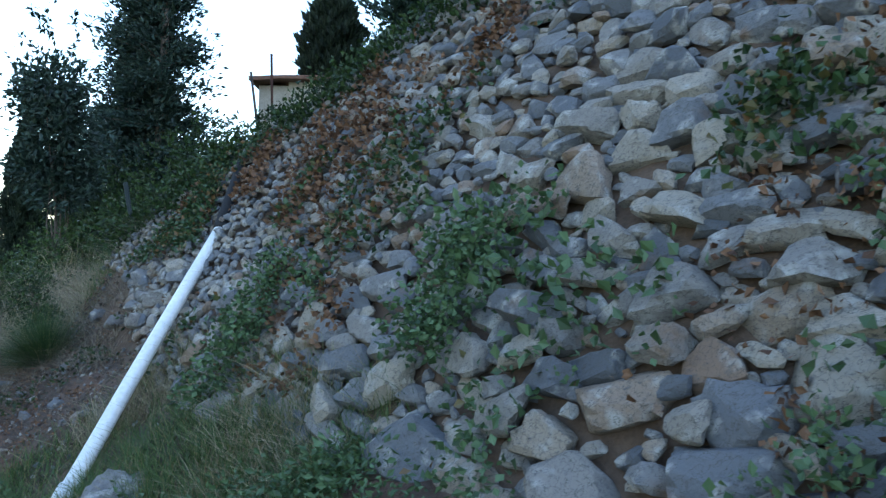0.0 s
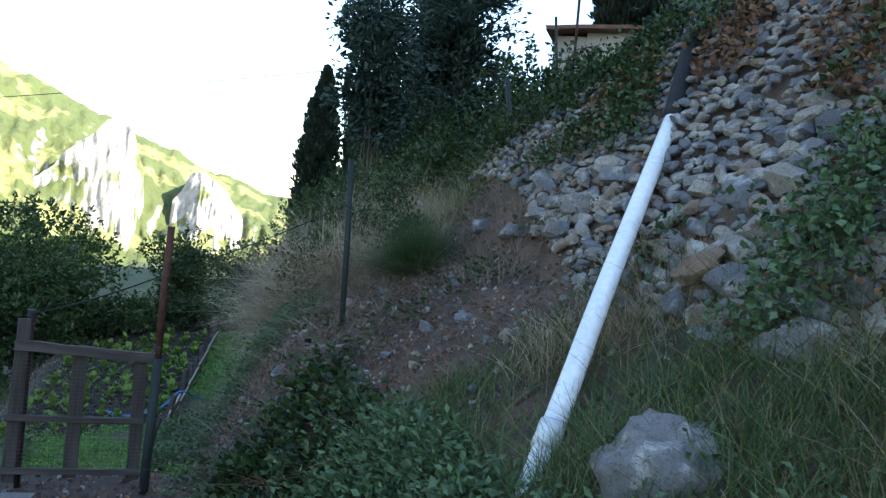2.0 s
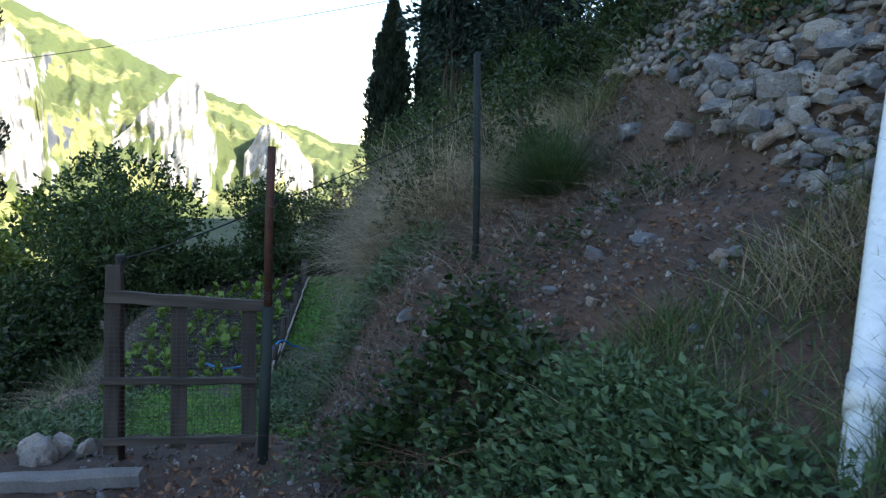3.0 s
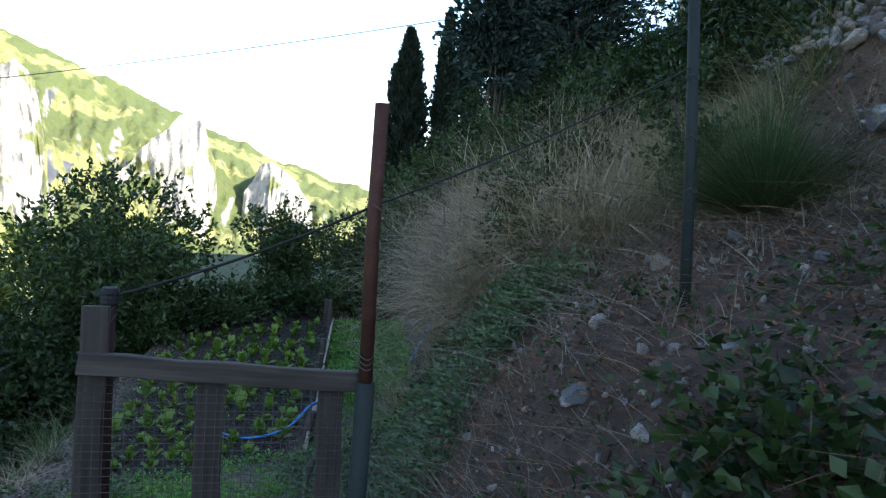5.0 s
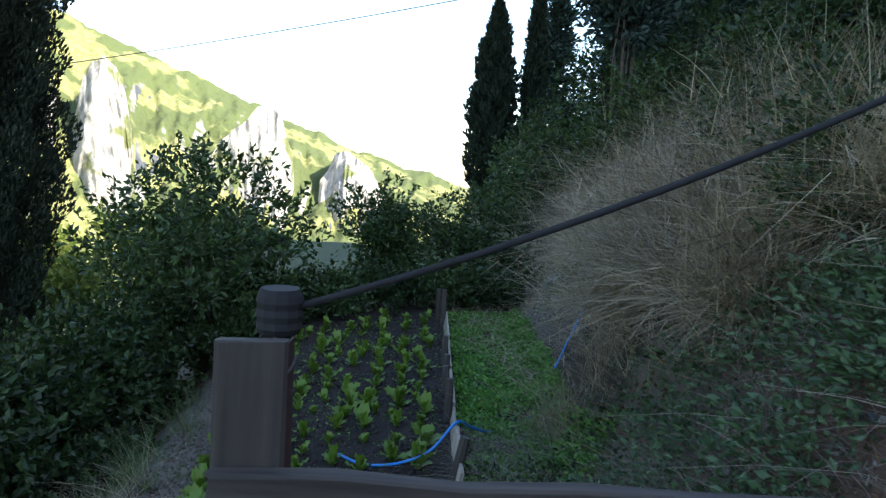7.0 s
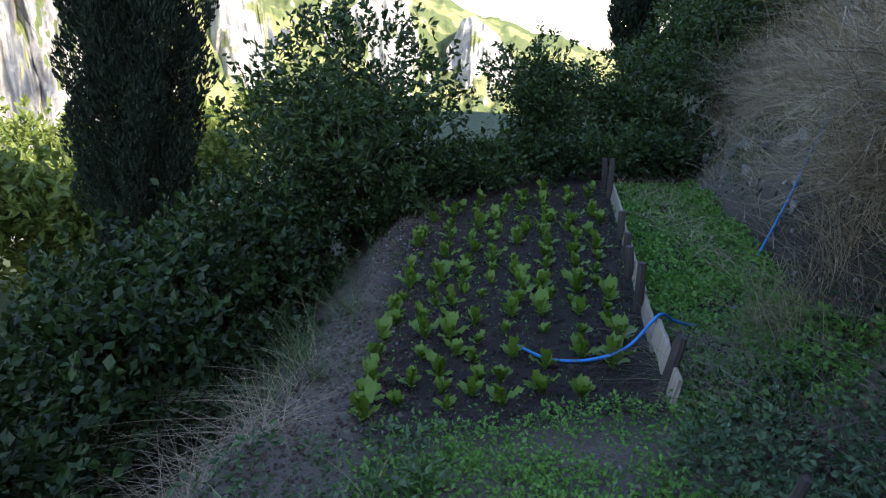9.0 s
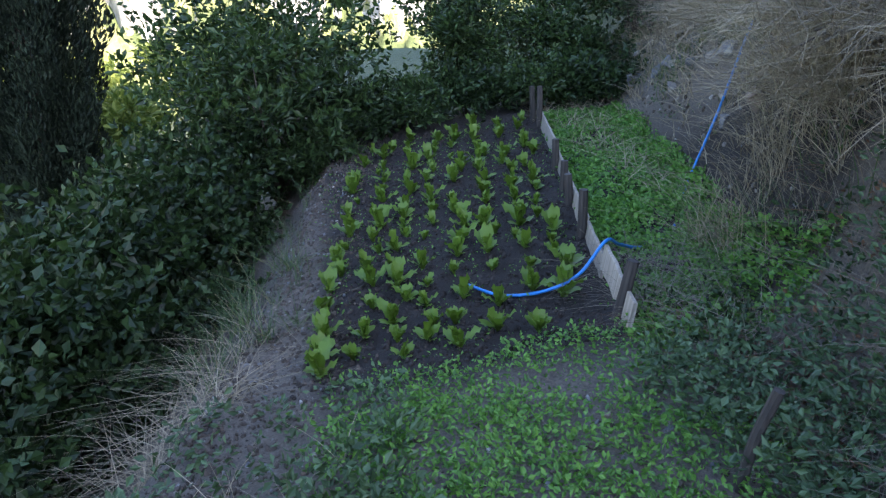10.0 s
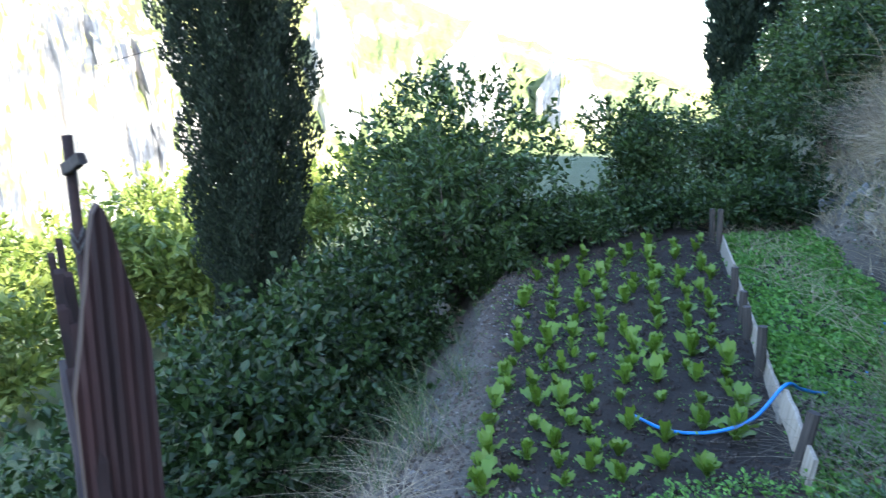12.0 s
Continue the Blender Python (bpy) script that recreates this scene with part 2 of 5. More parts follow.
def ground_z(s, d, core=0.0):
    """Height of the ground; core: how far the wall's own body lies before it."""
    s, d = np.asarray(s, float), np.asarray(d, float)
    p = path_z(s)
    toe = np.interp(s, [-10, 9, 10.3, 12, 14, 16, 18, 21, 26, 45, 80, 400], [0.1, 0.1, 0.1, 0.6, 1.15, 1.75, 2.1, 2.8, 3.7, 5, 32, 260])
    h1 = np.interp(s, [-10, 0, 3, 5, 7, 9, 10.3, 12, 14, 20], [0.2, 0.2, 0.5, 0.6, 0.85, 1.3, 1.45, 1.6, 1.5, 1.0])
    rise = h1 * ease(d, toe - 0.1, toe + 0.85)
    m_wall = np.maximum((foot_z(s) - p - h1) / 1.45, 0.05)
    m_bank = np.interp(s, [9, 12, 24, 40, 80], [0.57, 0.7, 0.72, 0.62, 0.4])
    bank = p + rise + m_bank * np.clip(d - toe - 0.75, 0, 60) + 0.35 * np.clip(d - toe - 9, 0, 80)
    w = p + rise + m_wall * np.clip(d - 0.85, 0, 1.45)
    batter = np.minimum(foot_z(s) + np.clip(d - 2.3 - core, 0, 40) * 1.6, top_z(s))
    dt = 2.3 + (top_z(s) - foot_z(s)) / 1.6
    w = np.where(d > 2.3, batter + np.clip(d - dt - core, 0, 5) * 0.72 + np.clip(d - dt - core - 5, 0, 55) * 1.15, w)
    mix = ease(s, 9.6, 11.4)
    z = w * (1 - mix) + bank * mix
    # valley side
    edge = np.interp(s, [-10, 6, 9, 12, 13.6, 16.3, 18.5, 26, 60], [-3.4, -3.2, -2.9, -2.65, -2.4, -2.05, -1.8, -2.2, -3])
    z = z - np.clip(edge - d, 0, 4) * 0.95 - np.clip(edge - 4 - d, 0, 60) * 0.3 - np.clip(edge - 64 - d, 0, 400) * 0.02
    # the garden terrace lies a little higher towards the bank
    return z + ease(s, 10.8, 12.6) * (1 - ease(s, 19, 23)) * 0.11 * (np.clip(d, -2.4, 0.9) + 1.4)


def ground_at(s, d):
    z = ground_z(s, d)
    near = ease(-np.hypot(np.asarray(s) - 8, d), -40, -25)
    return z + near * (0.035 * bumps(np.asarray(s) * 2.2, np.asarray(d) * 2.2, 3) + 0.012 * bumps(np.asarray(s) * 9, np.asarray(d) * 9, 5, 3))


def mesh_object(name, verts, faces, mat, parent=None, smooth=False):
    """One mesh object out of arrays of corners and of faces with equally many corners."""
    verts, faces = np.asarray(verts, np.float32), np.asarray(faces, np.int32)
    me = bpy.data.meshes.new(name)
    me.vertices.add(len(verts))
    me.vertices.foreach_set("co", verts.ravel())
    k = faces.shape[1]
    me.loops.add(faces.size)
    me.loops.foreach_set("vertex_index", faces.ravel())
    me.polygons.add(len(faces))
    me.polygons.foreach_set("loop_start", np.arange(0, faces.size, k, dtype=np.int32))
    me.polygons.foreach_set("use_smooth", np.full(len(faces), smooth))
    me.update(calc_edges=True)
    me.validate()
    me.materials.append(mat)
    ob = new(name, me)
    if parent:
        ob.parent = parent
    return ob


def part(name, bm, mat, parent=None, label="", smooth=False):
    me = bpy.data.meshes.new(name)
    bm.normal_update()
    bm.to_mesh(me)
    bm.free()
    me.materials.append(mat)
    if smooth:
        me.polygons.foreach_set("use_smooth", np.full(len(me.polygons), True))
    ob = new(name, me)
    if parent:
        ob.parent = parent
    return tagged(ob, label=label) if label else ob


def empty(name, m=None):
    ob = new(name)
    if m is not None:
        ob.matrix_world = m
    return ob


def unit(v):
    return v / np.maximum(np.linalg.norm(v, axis=1, keepdims=True), 1e-9)


def leaves(name, at, along, size, mat, parent=None, width=0.5, r=None, fold=0.12):
    """Many leaves as folded diamonds: a place, a direction and a length each."""
    r = r or rng
    n = len(at)
    along = unit(along)
    side = unit(np.cross(along, unit(r.normal(size=(n, 3)))))
    up = np.cross(side, along)
    L = np.broadcast_to(np.asarray(size, float), (n,))[:, None]
    wd = L * width * 0.5
    v = np.empty((n, 4, 3))
    v[:, 0] = at
    v[:, 1] = at + along * L * 0.5 + side * wd + up * L * fold
    v[:, 2] = at + along * L
    v[:, 3] = at + along * L * 0.5 - side * wd + up * L * fold
    return mesh_object(name, v.reshape(-1, 3), np.arange(4 * n).reshape(-1, 4), mat, parent)


def blades(name, at, lean, height, width, mat, parent=None, droop=0.5, pieces=3):
    """Grass blades and dry stalks: tapered ribbons that bend over to the side of lean."""
    n = len(at)
    h = np.broadcast_to(np.asarray(height, float), (n,))[:, None]
    lean = np.asarray(lean, float)
    flat = lean * np.array([1, 1, 0])
    side = unit(np.cross(unit(flat + 1e-6), [0, 0, 1.0]) + rng.normal(size=(n, 3)) * 0.35)
    rows = []
    for i in range(pieces + 1):
        t = i / pieces
        c = at + lean * h * t + flat * h * droop * t * t - np.array([0, 0, 1.0]) * h * droop * 0.5 * t * t * np.linalg.norm(flat, axis=1, keepdims=True)
        w = width * (1 - 0.8 * t)
        rows += [c - side * w / 2, c + side * w / 2]
    v = np.stack(rows, 1)
    k = 2 * (pieces + 1)
    base = (np.arange(n) * k)[:, None]
    f = np.concatenate([base + np.array([[2 * i, 2 * i + 1, 2 * i + 3, 2 * i + 2]]) for i in range(pieces)])
    return mesh_object(name, v.reshape(-1, 3), f, mat, parent)


def tube_bm(points, radii, sides=8, bm=None, cap=True):
    """A round bar along points, with a radius at each."""
    bm = bm or bmesh.new()
    pts = [Vector(p) for p in points]
    if not hasattr(radii, "__len__"):
        radii = [radii] * len(pts)
    rings = []
    ref = Vector((0.13, 0.21, 0.97))
    for i, p in enumerate(pts):
        t = (pts[min(i + 1, len(pts) - 1)] - pts[max(i - 1, 0)]).normalized()
        a = t.cross(ref if abs(t.dot(ref)) < 0.95 else Vector((1, 0, 0))).normalized()
        b = t.cross(a)
        rings.append([bm.verts.new(p + (a * math.cos(q) + b * math.sin(q)) * radii[i]) for q in (2 * math.pi * k / sides for k in range(sides))])
    for r0, r1 in zip(rings, rings[1:]):
        for k in range(sides):
            bm.faces.new((r0[k], r0[(k + 1) % sides], r1[(k + 1) % sides], r1[k]))
    if cap:
        bm.faces.new(rings[0][::-1])
        bm.faces.new(rings[-1])
    return bm


def board_bm(length, width, thick, worn=0.004, seed=0, cuts=6):
    """A sawn board along z with uneven, slightly rounded edges, its foot at the origin."""
    r = random.Random(seed)
    bm = bmesh.new()
    rings = []
    for i in range(cuts + 1):
        z = length * i / cuts
        j = lambda: r.uniform(-worn, worn)
        e = min(width, thick) * 0.14
        x, y = width / 2, thick / 2
        ring = [(-x + e, -y), (x - e, -y), (x, -y + e), (x, y - e), (x - e, y), (-x + e, y), (-x, y - e), (-x, -y + e)]
        ox, oy = j(), j()
        rings.append([bm.verts.new((a + ox + j() * 0.4, b + oy + j() * 0.4, z + (j() if 0 < i < cuts else j() * 1.5))) for a, b in ring])
    for r0, r1 in zip(rings, rings[1:]):
        for k in range(8):
            bm.faces.new((r0[k], r0[(k + 1) % 8], r1[(k + 1) % 8], r1[k]))
    bm.faces.new(rings[0][::-1])
    bm.faces.new(rings[-1])
    return bm


def curve_points(pts, n=24):
    """A smooth line through points (Catmull-Rom)."""
    p = [Vector(q) for q in pts]
    p = [p[0] * 2 - p[1]] + p + [p[-1] * 2 - p[-2]]
    out = []
    for i in range(1, len(p) - 2):
        for k in range(n):
            t = k / n
            a, b, c, d = p[i - 1:i + 3]
            out.append(0.5 * ((2 * b) + (c - a) * t + (2 * a - 5 * b + 4 * c - d) * t * t + (3 * b - a - 3 * c + d) * t ** 3))
    return out + [p[-2]]


def sharpen(me, degrees=24):
    """Smooth faces with the stone's edges kept sharp."""
    bm = bmesh.new()
    bm.from_mesh(me)
    for f in bm.faces:
        f.smooth = True
    for e in bm.edges:
        e.smooth = len(e.link_faces) == 2 and e.calc_face_angle(0) < radians(degrees)
    bm.to_mesh(me)
    bm.free()


def rock_bm(seed, flat=0.8, planes=11, fine=2, soft=0.10, rough=0.05):
    """A broken stone about one across: a ball cut by planes, its edges worn round, its faces uneven."""
    r = random.Random(seed)
    bm = bmesh.new()
    bmesh.ops.create_icosphere(bm, subdivisions=fine, radius=1)
    cuts = []
    for k in range(planes):
        n = Vector((r.gauss(0, 1), r.gauss(0, 1), r.gauss(0, 1))).normalized()
        if k < 6:
            n = (n * 0.45 + Vector([(1 if k % 2 else -1) if a == k // 2 else 0 for a in range(3)])).normalized()
        cuts.append((n, r.uniform(0.30, 0.5)))
    off = Vector((r.uniform(0, 50), r.uniform(0, 50), r.uniform(0, 50)))
    for v in bm.verts:
        q = v.co.normalized()
        lim = [d / q.dot(n) for n, d in cuts if q.dot(n) > 0.05]
        m = min(lim)
        t = -soft * 0.25 * math.log(sum(math.exp(-(x - m) / (soft * 0.25)) for x in lim)) + m
        t = min(t, 0.8) * (1 + rough * noise.noise(q * 2.3 + off) + rough * 0.6 * noise.noise(q * 6 + off))
        v.co = Vector((q.x * t, q.y * t * flat, q.z * t * 0.9))
    return bm


# ---------------------------------------------------------------- ground
def graded(lo, hi, step_, far_lo, far_hi):
    mid = np.arange(lo, hi, step_)
    a, b, st = [], [], step_
    x = lo
    while x > far_lo:
        st *= 1.22
        x -= st
        a.append(x)
    st, x = step_, mid[-1]
    while x < far_hi:
        st *= 1.22
        x += st
        b.append(x)
    return np.concatenate([a[::-1], mid, b])


gs, gd = graded(-1.5, 24, 0.11, -350, 900), graded(-4.5, 6, 0.09, -900, 350)
GS, GD = np.meshgrid(gs, gd, indexing="ij")
GZ = np.minimum(ground_z(GS, GD, 0.3), 42 + 0 * GS)
near = ease(-np.hypot(GS - 8, GD), -40, -25)
GZ = GZ + near * (0.035 * bumps(GS * 2.2, GD * 2.2, 3) + 0.012 * bumps(GS * 9, GD * 9, 5, 3)) + near * rng.normal(0, 0.006, GS.shape)
GZ = GZ + (1 - near) * 0.5 * bumps(GS * 0.15, GD * 0.15, 8)
verts = np.stack([GS, -GD, GZ], -1).reshape(-1, 3)
nd = len(gd)
ii, jj = np.meshgrid(np.arange(len(gs) - 1), np.arange(nd - 1), indexing="ij")
q = (ii * nd + jj).ravel()
ground = mesh_object("ground", verts, np.stack([q, q + nd, q + nd + 1, q + 1], 1)[:, ::-1], M_GROUND, smooth=True)
ground.matrix_world = TURNED
tagged(ground, "brown stony soil sloping beside the path", "ground", kind="structure")


def on_ground(s, d, lift=0.0):
    return W(s, d, float(ground_at(s, d)) + lift)


def at_xy(x, y, lift=0.0):
    s, d = SD(x, y)
    return Vector((x, y, float(ground_at(s, d)) + lift))


# ---------------------------------------------------------------- far mountain across the valley
def mountain_material():
    m, n, l, b = material("mountain_rock_and_scrub", 0.95)
    nt = m.node_tree
    geo = n.new("ShaderNodeNewGeometry")
    sep = n.new("ShaderNodeSeparateXYZ")
    l.new(geo.outputs["Normal"], sep.inputs[0])
    t = n.new("ShaderNodeTexNoise")
    t.inputs["Scale"].default_value, t.inputs["Detail"].default_value, t.inputs["Roughness"].default_value = 0.12, 8.0, 0.65
    l.new(geo.outputs["Position"], t.inputs["Vector"])
    f = n.new("ShaderNodeTexVoronoi")
    f.inputs["Scale"].default_value = 0.35
    l.new(geo.outputs["Position"], f.inputs["Vector"])
    green = ramp(nt, t.outputs["Fac"], (0.3, (0.10, 0.125, 0.035)), (0.7, (0.24, 0.25, 0.09)))
    green = mixed(nt, step(nt, f.outputs["Distance"], 0.2, 0.9), green, (0.28, 0.28, 0.11))
    rock = ramp(nt, t.outputs["Fac"], (0.3, (0.15, 0.155, 0.165)), (0.65, (0.45, 0.43, 0.40)))
    blot = n.new("ShaderNodeTexNoise")
    blot.inputs["Scale"].default_value, blot.inputs["Detail"].default_value = 0.045, 6.0
    l.new(geo.outputs["Position"], blot.inputs["Vector"])
    # blue-grey patches paint the cliffs' shaded parts into the rock colour
    rock = mixed(nt, step(nt, blot.outputs["Fac"], 0.46, 0.60), rock, (0.07, 0.08, 0.10))
    green = mixed(nt, step(nt, blot.outputs["Fac"], 0.58, 0.50), green, (0.085, 0.11, 0.035))
    steep = n.new("ShaderNodeMath")
    steep.operation = "ADD"
    l.new(sep.outputs[2], steep.inputs[0])
    v = n.new("ShaderNodeMath")
    v.operation = "MULTIPLY"
    v.inputs[1].default_value = 0.45
    l.new(t.outputs["Fac"], v.inputs[0])
    l.new(v.outputs[0], steep.inputs[1])
    l.new(mixed(nt, step(nt, steep.outputs[0], 0.62, 0.82), rock, green), b.inputs["Base Color"])
    bump(nt, b, t.outputs["Fac"], 1.0, 3.0)
    return m


M_MOUNTAIN = mountain_material()


def mountain(name, az0, az1, dist, depth, skyline, crags, seed, label):
    """A ridge across the valley: skyline as (azimuth, elevation) in degrees, crags as (azimuth, width, lift)."""
    na, nr = 560, 150
    az = np.linspace(az0, az1, na)
    el = np.interp(az, [p[0] for p in skyline], [p[1] for p in skyline])
    A, R = np.meshgrid(az, np.linspace(0, 1, nr), indexing="ij")
    top = np.tan(np.radians(el))[:, None] * (dist + depth)
    z = -45 + (top + 45) * R ** 0.9
    for ca, cw, lift in crags:
        bell = np.exp(-(((A - ca) / cw) ** 2)) * (1 + 0.15 * bumps(A * 2.4, R * 12, seed + 5, 3))
        edge_r = 0.04 * bumps(A * 1.5, A * 0.7, seed + 6, 3)
        rock = ease(R, 0.28 + edge_r, 0.40 + edge_r) * (1 - ease(R, 0.42, 0.85))
        z = z + lift * bell * rock * (1 + 0.30 * bumps(A * 0.9, R * 4, seed + 3, 2)) * ease(bell, 0.0, 0.7)
    rough = bumps(A * 1.3, R * 9, seed) * 3.6 + bumps(A * 5, R * 30, seed + 1, 5) * 1.8
    z = z + rough * np.minimum(R * 3, 1) * (0.35 + 0.65 * (1 - R))
    dd = dist + depth * R + bumps(A * 3, R * 14, seed + 2) * 7 * (1 - R) * R * 3
    x = -4.5 - np.sin(np.radians(A)) * dd
    y = 4 + np.cos(np.radians(A)) * dd
    v = np.stack([x, y, z], -1).reshape(-1, 3)
    i, j = np.meshgrid(np.arange(na - 1), np.arange(nr - 1), indexing="ij")
    k = (i * nr + j).ravel()
    ob = mesh_object(name, v, np.stack([k, k + nr, k + nr + 1, k + 1], 1), M_MOUNTAIN, smooth=True)
    return tagged(ob, label, "mountain", kind="structure")


mountain("backdrop_ridge", 10, 120, 260, 160, [(10, -4), (27, -0.9), (31, 0.1), (35.5, 1.5), (39.5, 3.0), (43.3, 4.5), (48.5, 6.3), (55, 8.8), (62, 11.5), (70, 15), (85, 22), (120, 24)],
         [(42.5, 3.2, 10), (52.5, 2.0, 10), (35.0, 2.2, 8)], 21, "sunlit yellow-green mountainside with pale limestone crags")
mountain("backdrop_cliff", 57, 125, 150, 60, [(57, -4), (62, 3), (66, 7), (72, 12), (80, 17), (125, 20)],
         [(70, 5, 12), (82, 5, 16), (64, 2, 8)], 33, "pale grey limestone cliff with scrub across the valley")

def crag_material():
    m, n, l, b = material("pale_crag_limestone", 0.95)
    nt = m.node_tree
    geo = n.new("ShaderNodeNewGeometry")
    mp = n.new("ShaderNodeMapping")
    mp.inputs["Scale"].default_value = (1.0, 1.0, 0.7)
    l.new(geo.outputs["Position"], mp.inputs["Vector"])
    t = n.new("ShaderNodeTexNoise")
    t.inputs["Scale"].default_value, t.inputs["Detail"].default_value, t.inputs["Roughness"].default_value = 0.22, 8.0, 0.65
    l.new(mp.outputs[0], t.inputs["Vector"])
    g = n.new("ShaderNodeTexNoise")
    g.inputs["Scale"].default_value, g.inputs["Detail"].default_value = 0.10, 7.0
    l.new(geo.outputs["Position"], g.inputs["Vector"])
    rock = ramp(nt, t.outputs["Fac"], (0.32, (0.16, 0.165, 0.18)), (0.48, (0.40, 0.385, 0.36)), (0.7, (0.55, 0.53, 0.49)))
    l.new(mixed(nt, step(nt, g.outputs["Fac"], 0.55, 0.66), rock, (0.15, 0.17, 0.06)), b.inputs["Base Color"])
    bump(nt, b, t.outputs["Fac"], 1.0, 4.0)
    return m


M_CRAG = crag_material()


def crag(az, half, low, outline, dist, seed, label):
    """A limestone cliff standing out of the mountainside: outline as (across, elevation) from -1 to 1, in degrees."""
    nu, nv = 90, 70
    U, V = np.meshgrid(np.linspace(-1, 1, nu), np.linspace(0, 1, nv), indexing="ij")
    top = np.interp(U, [p[0] for p in outline], [p[1] for p in outline]) + 0.22 * bumps(U * 9, U * 4, seed, 4)
    el = low + (top - low) * V
    out = 30 * np.sqrt(np.clip(1 - U ** 2, 0, 1)) * (1 - 0.7 * V ** 1.5)
    out = out + 7.0 * bumps(U * 3, V * 5, seed + 1, 5) * (1 - U ** 6)
    dd = dist + 25 * V - out
    a = np.radians(az - U * half)
    v = np.stack([-4.5 - np.sin(a) * dd, 4 + np.cos(a) * dd, np.tan(np.radians(el)) * dd], -1).reshape(-1, 3)
    back = np.stack([-4.5 - np.sin(a[:, -1]) * (dist + 60), 4 + np.cos(a[:, -1]) * (dist + 60), np.tan(np.radians(el[:, -1])) * dist * 0.9 - 2], -1)
    i, j = np.meshgrid(np.arange(nu - 1), np.arange(nv - 1), indexing="ij")
    k = (i * nv + j).ravel()
    f = np.stack([k, k + nv, k + nv + 1, k + 1], 1)
    e = np.arange(nu - 1)
    f = np.concatenate([f, np.stack([e * nv + nv - 1, (e + 1) * nv + nv - 1, nu * nv + e + 1, nu * nv + e], 1)])
    ob = mesh_object("backdrop_crag", np.concatenate([v, back]), f, M_CRAG, smooth=False)
    return tagged(ob, label, "crag", kind="structure")


crag(53.0, 2.6, -15, ((-1, -13), (-0.85, 2), (-0.6, 5.5), (-0.1, 6.9), (0.35, 5.2), (0.6, 1.5), (1, -13)), 300, 41, "pale limestone crag with a steep shaded flank")
crag(43.2, 4.4, -14, ((-1, -12), (-0.9, -1), (-0.4, 1.6), (0.05, 3.6), (0.32, 4.4), (0.5, 3.8), (0.75, 0.5), (1, -12)), 310, 45, "broad white limestone crag on the mountainside")
crag(35.0, 3.2, -13, ((-1, -11), (-0.85, -1.4), (-0.5, 0.6), (-0.25, 1.3), (0.1, 0.7), (0.45, -0.6), (0.8, -2.2), (1, -11)), 315, 49, "low white limestone outcrop on the mountainside")

# ---------------------------------------------------------------- retaining wall
def wall_point(s, up, out=0.0):
    """A spot on the wall's face: along, height above its foot, and how far out of it."""
    z = foot_z(s) + up
    d = 2.3 + up / 1.6
    return W(s, d, z) + (AY * -0.85 + Vector((0, 0, 0.53))) * out


ws, wu = np.arange(-1.5, 10.8, 0.1), np.linspace(-0.15, 1.0, 46)
WS, WU = np.meshgrid(ws, wu, indexing="ij")
hgt = (top_z(WS) - foot_z(WS)) * (1 - 0.75 * ease(WS, 9.6, 10.8))
UP = WU * hgt
face = np.stack([WS, 2.3 + UP / 1.6 + 0.05 + 0.03 * bumps(WS * 5, UP * 5, 41) + 0.5 * ease(WS, 9.8, 10.8), foot_z(WS) + UP - 0.4 * ease(WS, 9.8, 10.8)], -1).reshape(-1, 3)
nu = len(wu)
i, j = np.meshgrid(np.arange(len(ws) - 1), np.arange(nu - 1), indexing="ij")
k = (i * nu + j).ravel()
wall = mesh_object("wall_retaining", W_all(face), np.stack([k, k + 1, k + nu + 1, k + nu], 1), M_EARTH, smooth=True)
thick = wall.modifiers.new("thickness", "SOLIDIFY")
thick.thickness, thick.offset = 0.3, -1
tagged(wall, "dry-stone retaining wall of grey limestone packed with earth", "wall", kind="structure")

# ---------------------------------------------------------------- drain pipe
def drain_pipe():
    base = W(5.4, 0.9, 0)
    ob = empty("drain_pipe", Matrix.Translation(base))
    low, mid, top = PIPE_LOW - base, PIPE_MID - base, PIPE_TOP - base
    upper = PIPE_END - base
    part("pipe", tube_bm(curve_points([low, low.lerp(mid, 0.5) + Vector((0, 0, -0.02)), mid, mid.lerp(top, 0.5), top], 8), 0.062, 16), M_PIPE, ob, "white plastic pipe length", True)
    d = (mid - low).normalized()
    part("collar", tube_bm([low + d * 0.75, low + d * 0.9], 0.069, 16), M_PIPE, ob, "white push-fit pipe collar", True)
    part("hose", tube_bm(curve_points([top - (top - mid).normalized() * 0.12, top.lerp(upper, 0.5), upper], 8), [0.076] * 17, 14), M_BLACK, ob, "black corrugated hose sleeved over the pipe", True)
    return tagged(ob, "white plastic drain pipe with black upper hose leaning on the wall", "pipe")


PIPE_TOP, PIPE_END = Vector((-2.26, 7.86, 1.79)), Vector((-2.19, 8.42, 2.58))
PIPE_MID, PIPE_LOW = Vector((-2.52, 6.22, 0.42)), Vector((-2.73, 4.72, -0.78))
drain_pipe()

# ---------------------------------------------------------------- posts, gate, fence
def post(name, foot, head, radius, mat, label, category="fence post", ties=()):
    foot, head = Vector(foot), Vector(head)
    ob = empty(name, Matrix.Translation(foot))
    part("pole", tube_bm([Vector((0, 0, -0.25)), (head - foot) * 0.5, head - foot], radius, 12), mat, ob, smooth=True)
    for t in ties:
        c = (head - foot) * t
        part("wire_tie", tube_bm([c + Vector((math.cos(a) * (radius + 0.003), math.sin(a) * (radius + 0.003), 0.012 * math.sin(a * 3))) for a in np.linspace(0, 6.28, 13)], 0.0022, 5), M_WIRE, ob, "twisted galvanised wire tie")
    return tagged(ob, label, category)


